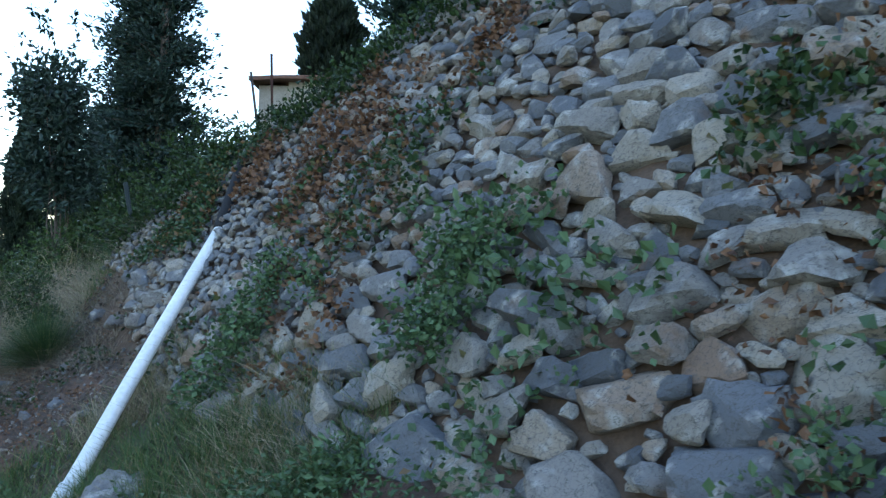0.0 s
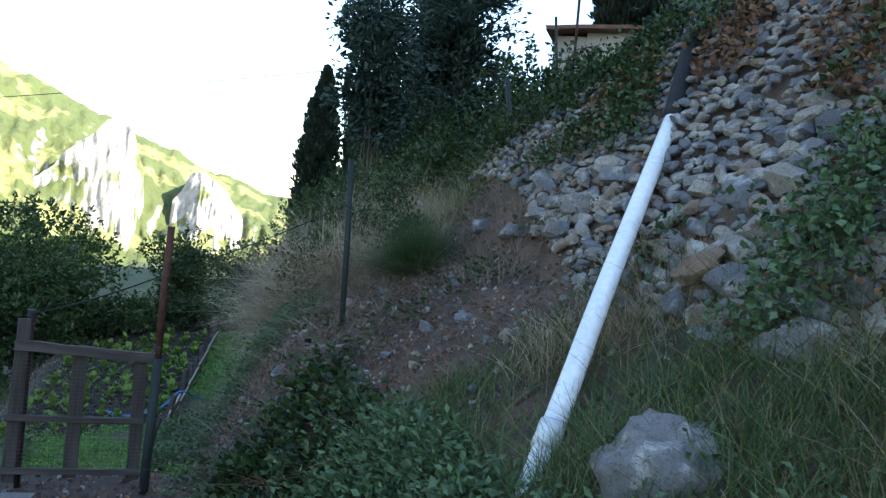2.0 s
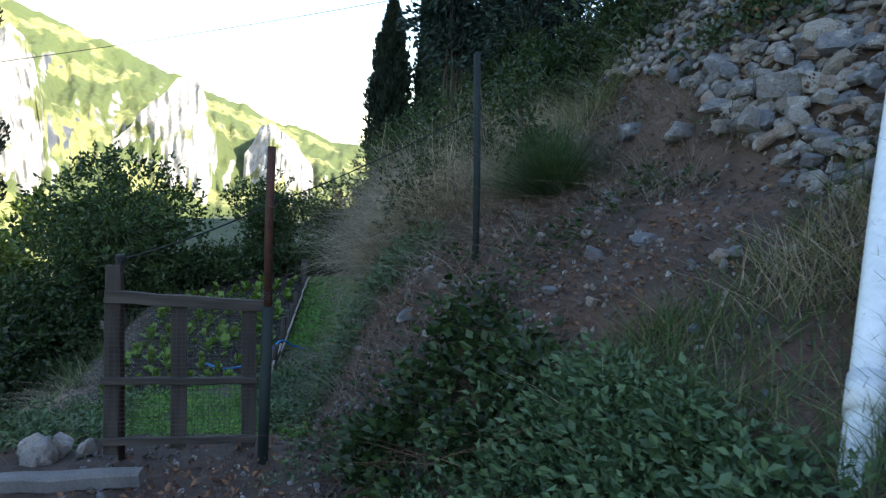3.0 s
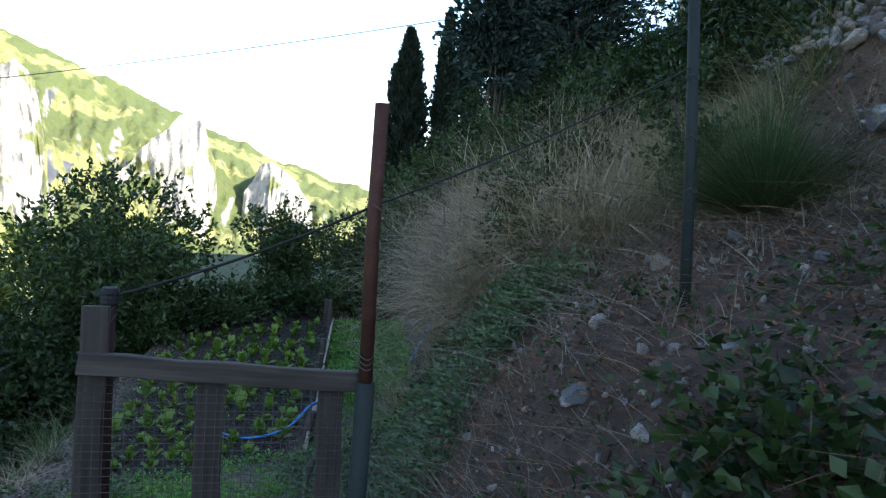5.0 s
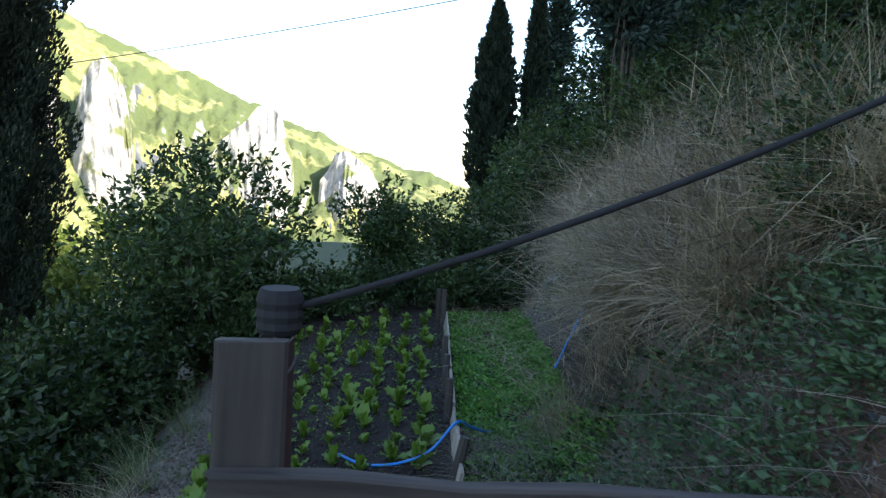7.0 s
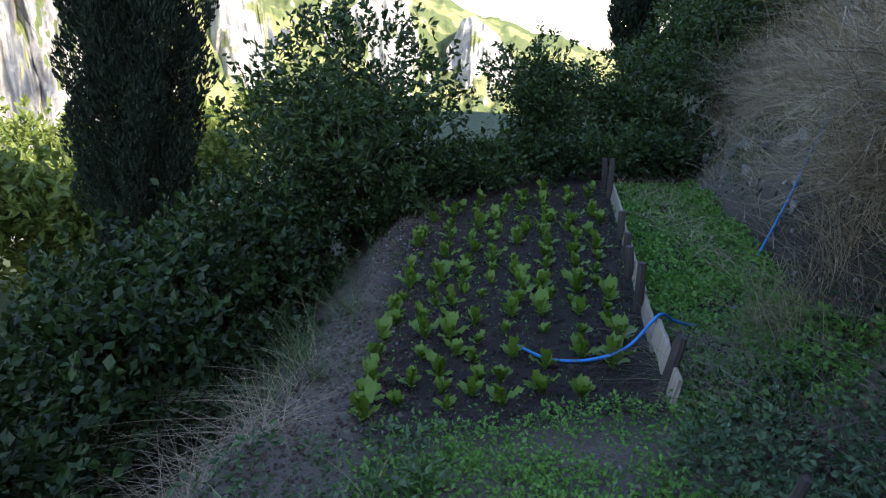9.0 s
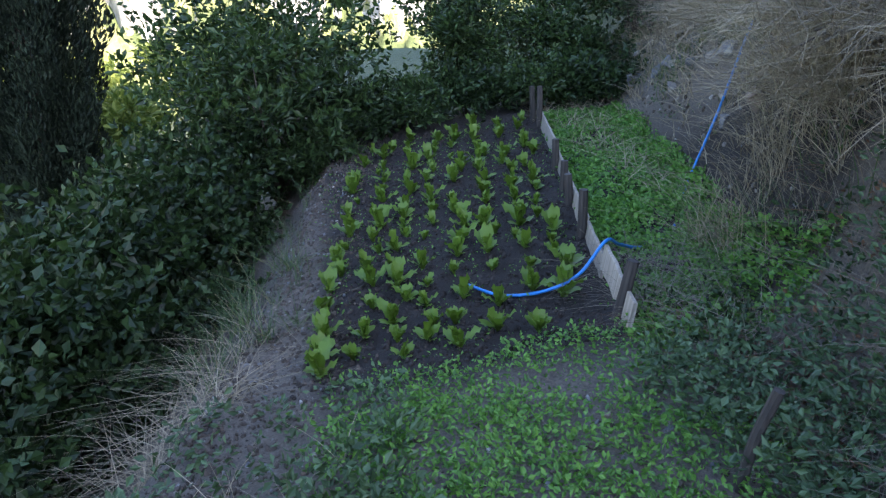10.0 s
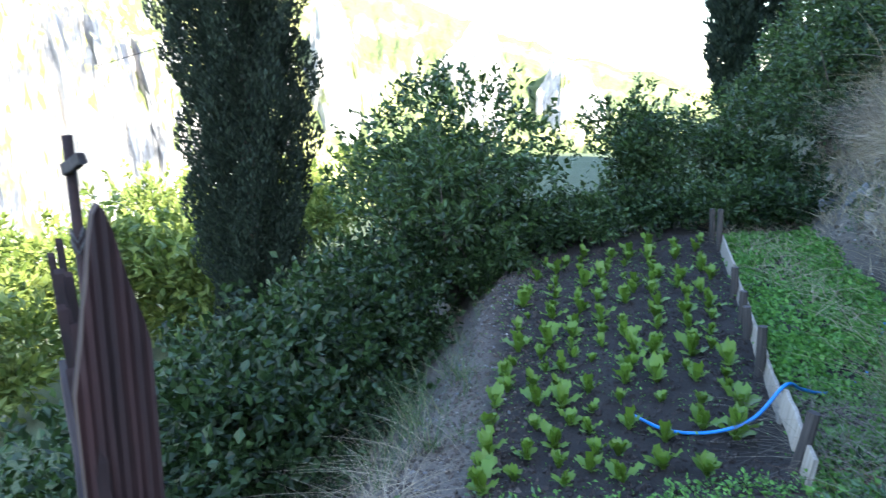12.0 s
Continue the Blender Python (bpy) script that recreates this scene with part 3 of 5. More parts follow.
GATE_R, GATE_L = Vector((-5.92, 6.60, 0)), Vector((-6.74, 5.99, 0))
GATE_TOP, GATE_FOOT = -0.62, -1.62
pole = empty("gate_post", Matrix.Translation((-5.87, 6.56, -1.7)))
part("sleeve", tube_bm([Vector((0, 0, -0.2)), Vector((0.01, 0, 1.06))], 0.036, 14), M_GREENPOST, pole, "green plastic sleeve over the pole's foot", True)
part("pole", tube_bm([Vector((0.01, 0, 1.0)), Vector((-0.015, 0.02, 1.6)), Vector((-0.03, 0.05, 2.10))], 0.027, 14), M_RUST, pole, "rusty iron tube", True)
for h in (1.12, 1.14, 1.16, 1.72):
    part("wire_tie", tube_bm([Vector((math.cos(a) * 0.03 + 0.0, math.sin(a) * 0.03 + (0.03 if h > 1.5 else 0), h + 0.01 * math.sin(a * 2))) for a in np.linspace(0, 6.28, 13)], 0.002, 5), M_WIRE, pole, "wire binding")
wrap = tube_bm([Vector((-6.69, 6.13, -0.405 + 0.009 * k)) for k in range(8)], [0.027, 0.032, 0.031, 0.033, 0.031, 0.033, 0.031, 0.027], 12)
ob = part("cable_wrap", wrap, M_BLACK)
tagged(ob, "black tape wound round the short gate post's head", "tape")
tagged(pole, "leaning rusty iron gate post with a green lower sleeve", "gate post")
post("gate_post", (-6.67, 6.12, -1.75), (-6.69, 6.13, -0.35), 0.022, M_DARKRUST, "short rusty iron gate post with a black cap wire", "gate post", (0.93, 0.96))
post("fence_post", (-4.79, 7.62, -0.45), (-4.92, 7.66, 1.14), 0.026, M_GREENPOST, "slim green-coated steel fence post on the bank", ties=(0.55, 0.72, 0.4))
post("fence_post", (-3.75, 9.72, 0.55), (-4.09, 9.72, 2.35), 0.03, M_GREENPOST, "dark steel fence post leaning beside the wall", ties=(0.5,))

gate = empty("garden_gate", Matrix.Translation(GATE_L.lerp(GATE_R, 0.5) + Vector((0, 0, GATE_FOOT))))
g_dir = (GATE_R - GATE_L).normalized()
g_turn = Matrix(((g_dir.x, -g_dir.y, 0, 0), (g_dir.y, g_dir.x, 0, 0), (0, 0, 1, 0), (0, 0, 0, 1)))
g_half = (GATE_R - GATE_L).length / 2 - 0.03


def gate_piece(name, length, width, thick_, local, label, mat=M_GREYWOOD, seed=1):
    ob = part(name, board_bm(length, width, thick_, 0.004, seed), mat, gate, label)
    ob.matrix_local = g_turn @ local
    return ob


gate_piece("stile", 1.255, 0.09, 0.03, pose(-g_half + 0.045, 0, -0.03, 0, 1, 0), "wide upright gate board", seed=2)
gate_piece("stile", 1.0, 0.095, 0.03, pose(g_half - 0.05, 0, -0.02, 0, -1, 0), "upright gate board", seed=3)
gate_piece("middle_board", 0.98, 0.10, 0.025, pose(-0.02, 0.01, 0.0, 0, 0, 0), "middle gate board", seed=4)
gate_piece("top_rail", 2 * g_half + 0.01, 0.078, 0.032, pose(-g_half + 0.02, -0.034, 1.03, 0, 93.5, 0) @ pose(0, 0, 0, 0, 0, 0), "weathered top rail", seed=5)
gate_piece("middle_rail", 2 * g_half, 0.045, 0.03, pose(-g_half, -0.034, 0.48, 0, 91, 0), "thin middle rail", seed=6)
gate_piece("bottom_rail", 2 * g_half, 0.05, 0.03, pose(-g_half, -0.034, 0.07, 0, 91, 0), "thin bottom rail", seed=7)
net = bmesh.new()
for h in np.arange(0.08, 0.96, 0.03):
    tube_bm([(-g_half + 0.02, -0.018, h), (0, -0.022, h - 0.004), (g_half - 0.02, -0.018, h - 0.012)], 0.0014, 4, net)
for x in np.arange(-g_half + 0.04, g_half, 0.034):
    tube_bm([(x, -0.02, 0.06), (x, -0.022, 0.5), (x, -0.02, 0.94)], 0.0012, 4, net)
ob = part("wire_netting", net, M_WIRE, gate, "fine rusty wire netting")
ob.matrix_local = g_turn
tagged(gate, "weathered grey board garden gate with wire netting", "gate")

# red-brown pale fence along the drop
F0, F1 = Vector((-7.92, 6.10, 0)), Vector((-9.12, 6.42, 0))
fence = empty("pale_fence", Matrix.Translation((*F0.xy, -1.85)))
f_dir = (F1 - F0).normalized()
f_yaw = math.degrees(math.atan2(f_dir.y, f_dir.x))


def pale_bm(height, width, thick_, seed):
    """A pale with a long pointed head and grooved faces."""
    r = random.Random(seed)
    bm = bmesh.new()
    n = 15
    cols = []
    for k in range(n):
        x = k / (n - 1) - 0.5
        top = float(np.interp(x, [-0.5, -0.05, 0.05, 0.5], [0.83, 1.0, 1.0, 0.87])) * height
        deep = (0.0045 if k % 2 else 0.0) + r.uniform(0, 0.001)
        jig = r.uniform(-0.0015, 0.0015)
        cols.append([bm.verts.new((x * width + jig, y, z)) for y, z in ((-thick_ / 2 + deep, 0), (-thick_ / 2 + deep, height * 0.5), (-thick_ / 2 + deep, top), (thick_ / 2, top), (thick_ / 2, height * 0.5), (thick_ / 2, 0))])
    for a, b in zip(cols, cols[1:]):
        for k in range(6):
            bm.faces.new((a[k], b[k], b[(k + 1) % 6], a[(k + 1) % 6]))
    bm.faces.new(cols[0][::-1])
    bm.faces.new(cols[-1])
    return bm


ob = part("pale", pale_bm(1.56, 0.105, 0.035, 5), M_REDWOOD, fence, "wide pointed red-brown corner pale")
ob.matrix_local = pose(-0.06, -0.02, 0.02, 0, 3.0, f_yaw - 84)
for i in range(14):
    p = (F1 - F0) * (i + 0.6) / 14
    ob = part("pale", pale_bm(1.42 + 0.05 * math.sin(i * 1.7), 0.058, 0.02, i + 20), M_REDWOOD, fence, "narrow pointed red-brown pale")
    ob.matrix_local = Matrix.Translation(p) @ pose(0, 0, -0.12, 0.6 * math.sin(i * 2.3), 1.2 * math.sin(i * 1.1), f_yaw)
for h in (0.3, 0.95):
    ob = part("rail", board_bm((F1 - F0).length, 0.05, 0.025, 0.003, 60), M_REDWOOD, fence, "fence rail")
    ob.matrix_local = pose(0, 0, h, 0, 0, f_yaw) @ pose(0, 0.03, 0, 0, 90, 0)
tagged(fence, "red-brown wooden pale fence above the drop", "fence")
rod = post("fence_post", (-8.24, 6.15, -2.0), (-8.20, 6.21, -0.19), 0.009, M_DARKRUST, "thin rusty iron rod beside the pale fence", ties=(0.9, 0.91))
ob = part("cross_piece", board_bm(0.05, 0.02, 0.015, 0.002, 71), M_GREYWOOD, rod, "short pale wooden cross piece")
ob.matrix_local = Matrix.Translation((0.036, 0.05, 1.755)) @ pose(0, 0, 0, 0, 68, 16)


def cable(name, a, b, sag, radius, mat, label, knots=()):
    a, b = Vector(a), Vector(b)
    pts = [a.lerp(b, t) - Vector((0, 0, sag * 4 * t * (1 - t))) for t in np.linspace(0, 1, 20)]
    ob = part(name, tube_bm(pts, radius, 6), mat, smooth=True)
    return tagged(ob, label, "cable")


cable("cable", (-6.69, 6.13, -0.375), (-5.9, 6.60, 0.02), 0.025, 0.006, M_BLACK, "black cable strung between the two gate posts")
cable("cable", (-5.9, 6.60, 0.02), (-4.88, 7.65, 0.75), 0.03, 0.004, M_BLACK, "thin dark wire from the gate post to the bank post")
cable("fence_wire", (-6.74, 5.99, -0.8), (-7.92, 6.10, -1.0), 0.05, 0.0008, M_WIRE, "loose galvanised wire from the gate to the pale fence")
post("fence_post", at_xy(-5.87, 25.6), (-6.41, 25.5, 7.7), 0.045, M_GREYWOOD, "thin wooden pole near the house")
post("fence_post", at_xy(-5.57, 25.7), (-5.74, 25.65, 8.4), 0.045, M_RUST, "tall rusty pole near the house")
cable("overhead_cable", (-30, 14.2, 0.7), (-12.5, 28.8, 6.7), 0.25, 0.014, M_BLACK, "black overhead cable across the valley view")

# ---------------------------------------------------------------- house on the slope
def house():
    ob = empty("house", pose(-5.8, 29.2, 5.9, 0, 0, 0))
    def block(name, x0, x1, y0, y1, z0, z1, mat, parent, label=""):
        bm = bmesh.new()
        bmesh.ops.create_cube(bm, size=1)
        bmesh.ops.scale(bm, vec=(x1 - x0, y1 - y0, z1 - z0), verts=bm.verts)
        bmesh.ops.translate(bm, vec=((x0 + x1) / 2, (y0 + y1) / 2, (z0 + z1) / 2), verts=bm.verts)
        bmesh.ops.bevel(bm, geom=bm.edges[:], offset=0.02, segments=1, affect="EDGES")
        return part(name, bm, mat, parent, label)
    block("wall", 0, 4.6, 0, 0.35, -1.5, 2.55, M_PLASTER, ob, "pale weathered plaster wall")
    block("wall", -1.2, 0.0, 0.05, 0.35, -1.5, 2.2, M_PLASTER, ob, "grey plaster side wall")
    block("wall", -1.2, -0.9, 0.35, 4, -1.5, 2.0, M_PLASTER, ob)
    block("wall", 4.3, 4.6, 0.35, 4, -1.5, 2.5, M_PLASTER, ob)
    block("wall", -0.9, 4.3, 3.7, 4, -1.5, 2.5, M_PLASTER, ob)
    # no hole in the wall: a near-black block paints the opening's shade
    window = block("window", 1.5, 2.1, -0.012, 0.1, 1.3, 1.9, M_DARK, ob, "small dark window opening")
    block("frame", 1.42, 1.5, -0.03, 0.1, 1.25, 1.95, M_GREYWOOD, window)
    block("frame", 2.1, 2.18, -0.03, 0.1, 1.25, 1.95, M_GREYWOOD, window)
    roof = part("roof", board_bm(6.4, 4.9, 0.16, 0.03, 90, 16), M_ROOF, ob, "dark clay tile roof with a ragged edge")
    roof.matrix_local = pose(-1.5, 1.9, 2.35, 0, 88, 0) @ pose(0, 0, 0, 0, 0, 90)
    for i in range(26):
        x = -1.4 + i * 0.245
        t = part("roof_tile", tube_bm([Vector((x, -0.62, 2.48 + 0.035 * i * 0.245)), Vector((x, 4.3, 2.56 + 0.035 * i * 0.245))], 0.11, 8), M_ROOF, roof)
        t.matrix_parent_inverse = (ob.matrix_world @ roof.matrix_local).inverted() @ ob.matrix_world
    return tagged(ob, "small pale plastered house with a dark tile roof", "house")


house()

# ---------------------------------------------------------------- trees
def cypress(at, height, radius, n, mat, label, lean=(0, 0), bare=0.04, seed=0, leaf=0.3, belly=0.35, ragged=0.25):
    r = np.random.default_rng(seed)
    ob = empty("cypress", Matrix.Translation(at))
    tip = Vector((lean[0], lean[1], height))
    part("trunk", tube_bm([Vector((0, 0, -0.4)), tip * 0.4, tip * 0.92], [radius * 0.16 + 0.05, radius * 0.11, 0.02], 9), M_BARK, ob, "brown bark trunk", True)
    t = bare + (1 - bare) * r.random(n) ** 0.85
    a = r.uniform(0, 2 * np.pi, n)
    prof = np.where(t < belly, 0.55 + 0.45 * np.sin(t / belly * np.pi / 2), np.cos((t - belly) / (1 - belly) * np.pi / 2) ** 0.75)
    lob = 1 + ragged * np.sin(a * 3 + t * 17 + seed) * np.sin(t * 41 + a * 2) + ragged * 0.8 * np.sin(a * 7 - t * 29)
    rad = radius * np.maximum(prof, 0.02) * lob * (1 - 0.75 * r.random(n) ** 2.2)
    p = np.stack([np.cos(a) * rad + lean[0] * t, np.sin(a) * rad + lean[1] * t, t * height], 1)
    out = np.stack([np.cos(a) * 0.45, np.sin(a) * 0.45, np.full(n, 1.0)], 1) + r.normal(0, 0.3, (n, 3))
    leaves("crown", p, out, leaf * r.uniform(0.6, 1.3, n), mat, ob, 0.42, r)
    return tagged(ob, label, "tree")


def layered_conifer(at, height, radius, n, label, seed=0, bare=0.2, leaf=0.3, mat=None, whorls=22):
    """A conifer with separate boughs and gaps between them."""
    r = np.random.default_rng(seed)
    ob = empty("conifer", Matrix.Translation(at))
    bm = tube_bm([Vector((0, 0, -0.5)), Vector((0.1, 0, height * 0.5)), Vector((0, 0.05, height))], [radius * 0.1 + 0.08, 0.12, 0.02], 9)
    P, D = [], []
    per = n // (whorls * 5)
    for wi in range(whorls):
        t = bare + (1 - bare) * (wi + r.random()) / whorls
        for _ in range(5):
            a = r.uniform(0, 6.28)
            L = radius * (1 - t) ** 0.6 * r.uniform(0.55, 1.15) + 0.25
            o = np.array([0, 0, t * height])
            dr = np.array([math.cos(a), math.sin(a), r.uniform(-0.1, 0.45)])
            tube_bm([Vector(o), Vector(o + dr * L * 0.95)], [0.035, 0.008], 5, bm)
            u = r.random(per) ** 0.7
            p = o + dr * (u * L)[:, None] + r.normal(0, 1, (per, 3)) * (0.10 + 0.16 * L * u)[:, None] * np.array([1, 1, 0.7])
            P.append(p)
            D.append(dr + r.normal(0, 0.6, (per, 3)) + np.array([0, 0, 0.3]))
    part("trunk", bm, M_BARK, ob, "dark trunk with spreading boughs", True)
    P, D = np.concatenate(P), np.concatenate(D)
    leaves("crown", P, D, leaf * r.uniform(0.6, 1.3, len(P)), mat or M_CONIFER, ob, 0.4, r)
    return tagged(ob, label, "tree")


def shrub(name, at, size, n, mat, label, seed=0, leaf=0.12, clumps=14, stems=9, category="shrub", width=0.5, low=0.05):
    """A shrub or small broadleaf tree: stems fanning out and clumps of leaves with gaps between."""
    r = np.random.default_rng(seed)
    ob = empty(name, Matrix.Translation(at))
    size = np.array(size, float)
    c = r.normal(0, 1, (clumps, 3))
    c = unit(c) * (r.random((clumps, 1)) ** 0.45)
    c = c * size * np.array([0.8, 0.8, 0.42]) * r.uniform(0.8, 1.2, (clumps, 1)) + np.array([0, 0, size[2] * (0.5 + low)])
    bm = bmesh.new()
    for i in range(min(stems, clumps)):
        e = Vector(c[i])
        tube_bm([Vector((r.normal(0, 0.06), r.normal(0, 0.06), -0.25)), e * 0.5 + Vector((r.normal(0, 0.1), r.normal(0, 0.1), 0)), e], [0.02 + 0.012 * size[2], 0.018, 0.006], 6, bm)
    part("stem", bm, M_BARK, ob, "brown woody stems", True)
    per = n // clumps
    cr = (size.mean() * np.interp(clumps, [8, 20, 70, 150], [0.32, 0.26, 0.17, 0.135])) * r.uniform(0.65, 1.2, clumps)
    u = unit(r.normal(0, 1, (clumps, per, 3)).reshape(-1, 3)).reshape(clumps, per, 3)
    rr = (r.random((clumps, per, 1)) ** 0.38) * cr[:, None, None] * (1 + 0.35 * r.normal(0, 1, (clumps, per, 1)) * 0.6)
    p = (c[:, None] + u * rr * np.array([1.1, 1.1, 0.8])).reshape(-1, 3)
    dr = u.reshape(-1, 3) * 0.9 + r.normal(0, 0.5, (clumps * per, 3)) + np.array([0, 0, 0.15])
    k = clumps * 2
    q = unit(r.normal(0, 1, (k, 3)) + np.array([0, 0, 0.35]))
    o = q * size * np.array([0.85, 0.85, 0.46]) + np.array([0, 0, size[2] * (0.5 + low)])
    way = unit(q + np.array([0, 0, 0.7]) + r.normal(0, 0.25, (k, 3)))
    m = 16
    tt = r.random((k, m, 1))
    sp = (o[:, None] + way[:, None] * tt * (size.mean() * 0.16 + 0.12) * r.uniform(0.5, 1.5, (k, 1, 1))).reshape(-1, 3)
    p = np.concatenate([p, sp + r.normal(0, 0.02, (k * m, 3))])
    dr = np.concatenate([dr, np.repeat(way, m, 0) * 0.5 + r.normal(0, 0.7, (k * m, 3))])
    leaves("foliage", p, dr, leaf * r.uniform(0.6, 1.35, len(p)), mat, ob, width, r)
    return tagged(ob, label, category)


cypress(at_xy(-20.1, 13.3), 18.0, 1.2, 150000, M_CYPRESS, "tall dark cypress standing below the garden", seed=1, leaf=0.12, bare=0.02, belly=0.5)
b = at_xy(-19.4, 35.0)
cypress(b, 7.4 - b.z, 0.95, 18000, M_CYPRESS, "tall slender dark cypress", seed=2, leaf=0.26)
b = at_xy(-17.9, 36.0)
cypress(b, 8.4 - b.z, 0.5, 9000, M_CYPRESS, "narrow cypress with a pale pointed tip", seed=3, leaf=0.26)
b = at_xy(-19.7, 43.8)
layered_conifer(b, 9.7 - b.z, 1.15, 5000, "bluish conifer behind the cypresses", seed=4, leaf=0.4, bare=0.3)
b = at_xy(-9.0, 24.0)
layered_conifer(b, 15.5 - b.z, 1.75, 25000, "large blue-green conifer with open boughs", seed=5, leaf=0.22, bare=0.12, whorls=30)
b = at_xy(-10.2, 25.5)
layered_conifer(b, 13.0 - b.z, 1.5, 21000, "large dark conifer with open boughs", seed=6, leaf=0.22, bare=0.12, whorls=28)
b = at_xy(-9.4, 18.6)
shrub("tree", b, (0.9, 0.9, 6.2 - b.z), 8000, M_CONIFER, "round-crowned dark tree on forked trunks", seed=7, leaf=0.17, clumps=16, category="tree", low=0.28)
b = at_xy(-4.6, 33.3)
cypress(b, 13.5 - b.z, 1.3, 9000, M_CYPRESS, "broad cypress behind the house", seed=8, leaf=0.4)
b = at_xy(-1.1, 27.0)
layered_conifer(b, 15.5 - b.z, 1.1, 12000, "dark conifer above the wall", seed=9, leaf=0.36, bare=0.15)
for i, (x, y, h, rad) in enumerate(((-11.9, 30, 11.0, 1.0), (-10.8, 27.5, 8.0, 0.9))):
    cypress(at_xy(x, y), h, rad, 7000, M_CYPRESS, "dark cypress in the wood on the slope", seed=30 + i, leaf=0.36)

for i, (x, y, h) in enumerate(((-9.6, 22.8, 3.4), (-10.9, 24.0, 3.8), (-12.6, 26.2, 3.6), (-8.3, 22.0, 2.6))):
    shrub("understorey_shrub", at_xy(x, y), (1.5, 1.5, h), 5200, M_BUSH, "dark shrub growing round the conifers' feet", seed=240 + i, leaf=0.12, clumps=30, stems=6)

# dark laurel tree and hedge at the garden's far end
shrub("tree", at_xy(-14.3, 13.35), (1.7, 1.7, 3.1), 7600, M_LAUREL, "dark broadleaf tree at the end of the garden", seed=11, leaf=0.115, clumps=110, stems=20, category="tree")
shrub("tree", at_xy(-15.6, 11.6), (1.0, 1.0, 2.4), 4500, M_LAUREL, "dark broadleaf tree below the garden", seed=12, leaf=0.11, clumps=60, stems=14, category="tree")
shrub("tree", at_xy(-13.2, 16.4), (0.95, 0.95, 2.15), 7000, M_LAUREL, "small dark broadleaf tree behind the hedge", seed=13, leaf=0.10, clumps=20, category="tree")
for i, (s, d, w_, h) in enumerate(((19.5, -1.5, 0.8, 1.5), (19.7, -0.6, 0.8, 1.4), (19.8, 0.4, 0.8, 1.4), (19.7, 1.4, 0.8, 1.4), (19.6, 2.4, 0.8, 1.5), (18.9, -2.2, 0.8, 1.6), (20.3, 3.5, 1.1, 1.9), (21.3, 2.6, 1.1, 2.4))):
    shrub("hedge_shrub", on_ground(s, d), (w_, w_, h * 0.43), 5000, M_LAUREL if i % 2 else M_BUSH, "dark leafy shrub in the hedge behind the bed", seed=50 + i, leaf=0.09, clumps=30)

# plants low on the ground and on the bank
def spread(n, s0, s1, d0, d1, keep=None, seed=0):
    """Random spots (s, d) in a stretch of the plan."""
    r = np.random.default_rng(seed)
    s, d = r.uniform(s0, s1, n), r.uniform(d0, d1, n)
    if keep is not None:
        m = r.random(n) < keep(s, d)
        s, d = s[m], d[m]
    return s, d


def clumpy(s, d, seed, scale=2.0, lo=-0.1, hi=0.5):
    return ease(bumps(s * scale, d * scale, seed, 3), lo, hi)


def on_all(s, d, lift=0.0):
    return W_all(np.stack([s, d, ground_at(s, d) + lift], 1))


def stuff(ob, label, category):
    return tagged(ob, label, category, kind="stuff")


def weeds(name, s, d, tall, leaf, mat, label, seed, per=9, category="weeds", width=0.55, stalk=0.35):
    """Leafy weeds: at each spot a stalk's worth of leaves up to that height."""
    r = np.random.default_rng(seed)
    n = len(s)
    base = np.repeat(on_all(s, d), per, 0)
    h = np.repeat(tall * r.uniform(0.4, 1.2, n), per) * r.random(n * per) ** 0.7
    off = r.normal(0, 1, (n * per, 3)) * np.array([1, 1, 0.2]) * (0.03 + stalk * tall)
    p = base + off * 0.6 + np.array([0, 0, 1]) * h[:, None]
    dr = unit(off + 1e-5) * 0.9 + r.normal(0, 0.4, (n * per, 3)) + np.array([0, 0, 0.35])
    return stuff(leaves(name, p, dr, leaf * r.uniform(0.5, 1.4, n * per), mat, None, width, r), label, category)


def turf(name, s, d, height, width, mat, label, seed, lean=0.55, droop=0.5, category="grass", per=1, pieces=3, lift=0.0):
    r = np.random.default_rng(seed)
    s, d = np.repeat(s, per), np.repeat(d, per)
    n = len(s)
    s, d = s + r.normal(0, 0.03, n), d + r.normal(0, 0.03, n)
    a = r.uniform(0, 6.28, n)
    k = lean * r.uniform(0.2, 1.2, n)
    dirs = np.stack([np.cos(a) * k, np.sin(a) * k, np.ones(n)], 1)
    return stuff(blades(name, on_all(s, d, lift), dirs, height * r.uniform(0.5, 1.25, n), width, mat, None, droop, pieces), label, category)


# grassy foot of the wall
s, d = spread(5200, 3.2, 7.0, 0.7, 2.5, lambda s, d: 0.25 + 0.75 * clumpy(s, d, 61))
turf("bank_grass", s, d, 0.20, 0.006, M_GRASS, "green and straw-coloured grass on the bank", 1, per=4, lean=0.9)
s, d = spread(1900, 3.6, 6.8, 0.8, 2.5, lambda s, d: clumpy(s, d, 62))
turf("dry_bank_grass", s, d, 0.24, 0.005, M_DRY, "dry straw grass among the green", 2, per=5, lean=1.1, category="dry grass")
s, d = spread(2300, 4.2, 7.3, -0.2, 0.9, lambda s, d: 0.1 + 0.9 * clumpy(s, d, 63, 1.4, -0.6, 0.0) * ease(-s + d * 2.2, -9.6, -6.0))
weeds("nettles", s, d, 0.24, 0.046, M_WEED, "dark green nettles at the foot of the bank", 3, per=30)
s, d = spread(700, 1.5, 5.0, 0.2, 2.2, lambda s, d: clumpy(s, d, 64, 1.6, -0.3, 0.3))
weeds("nettles", s, d, 0.24, 0.048, M_WEED, "green nettles below the wall", 4, per=24)
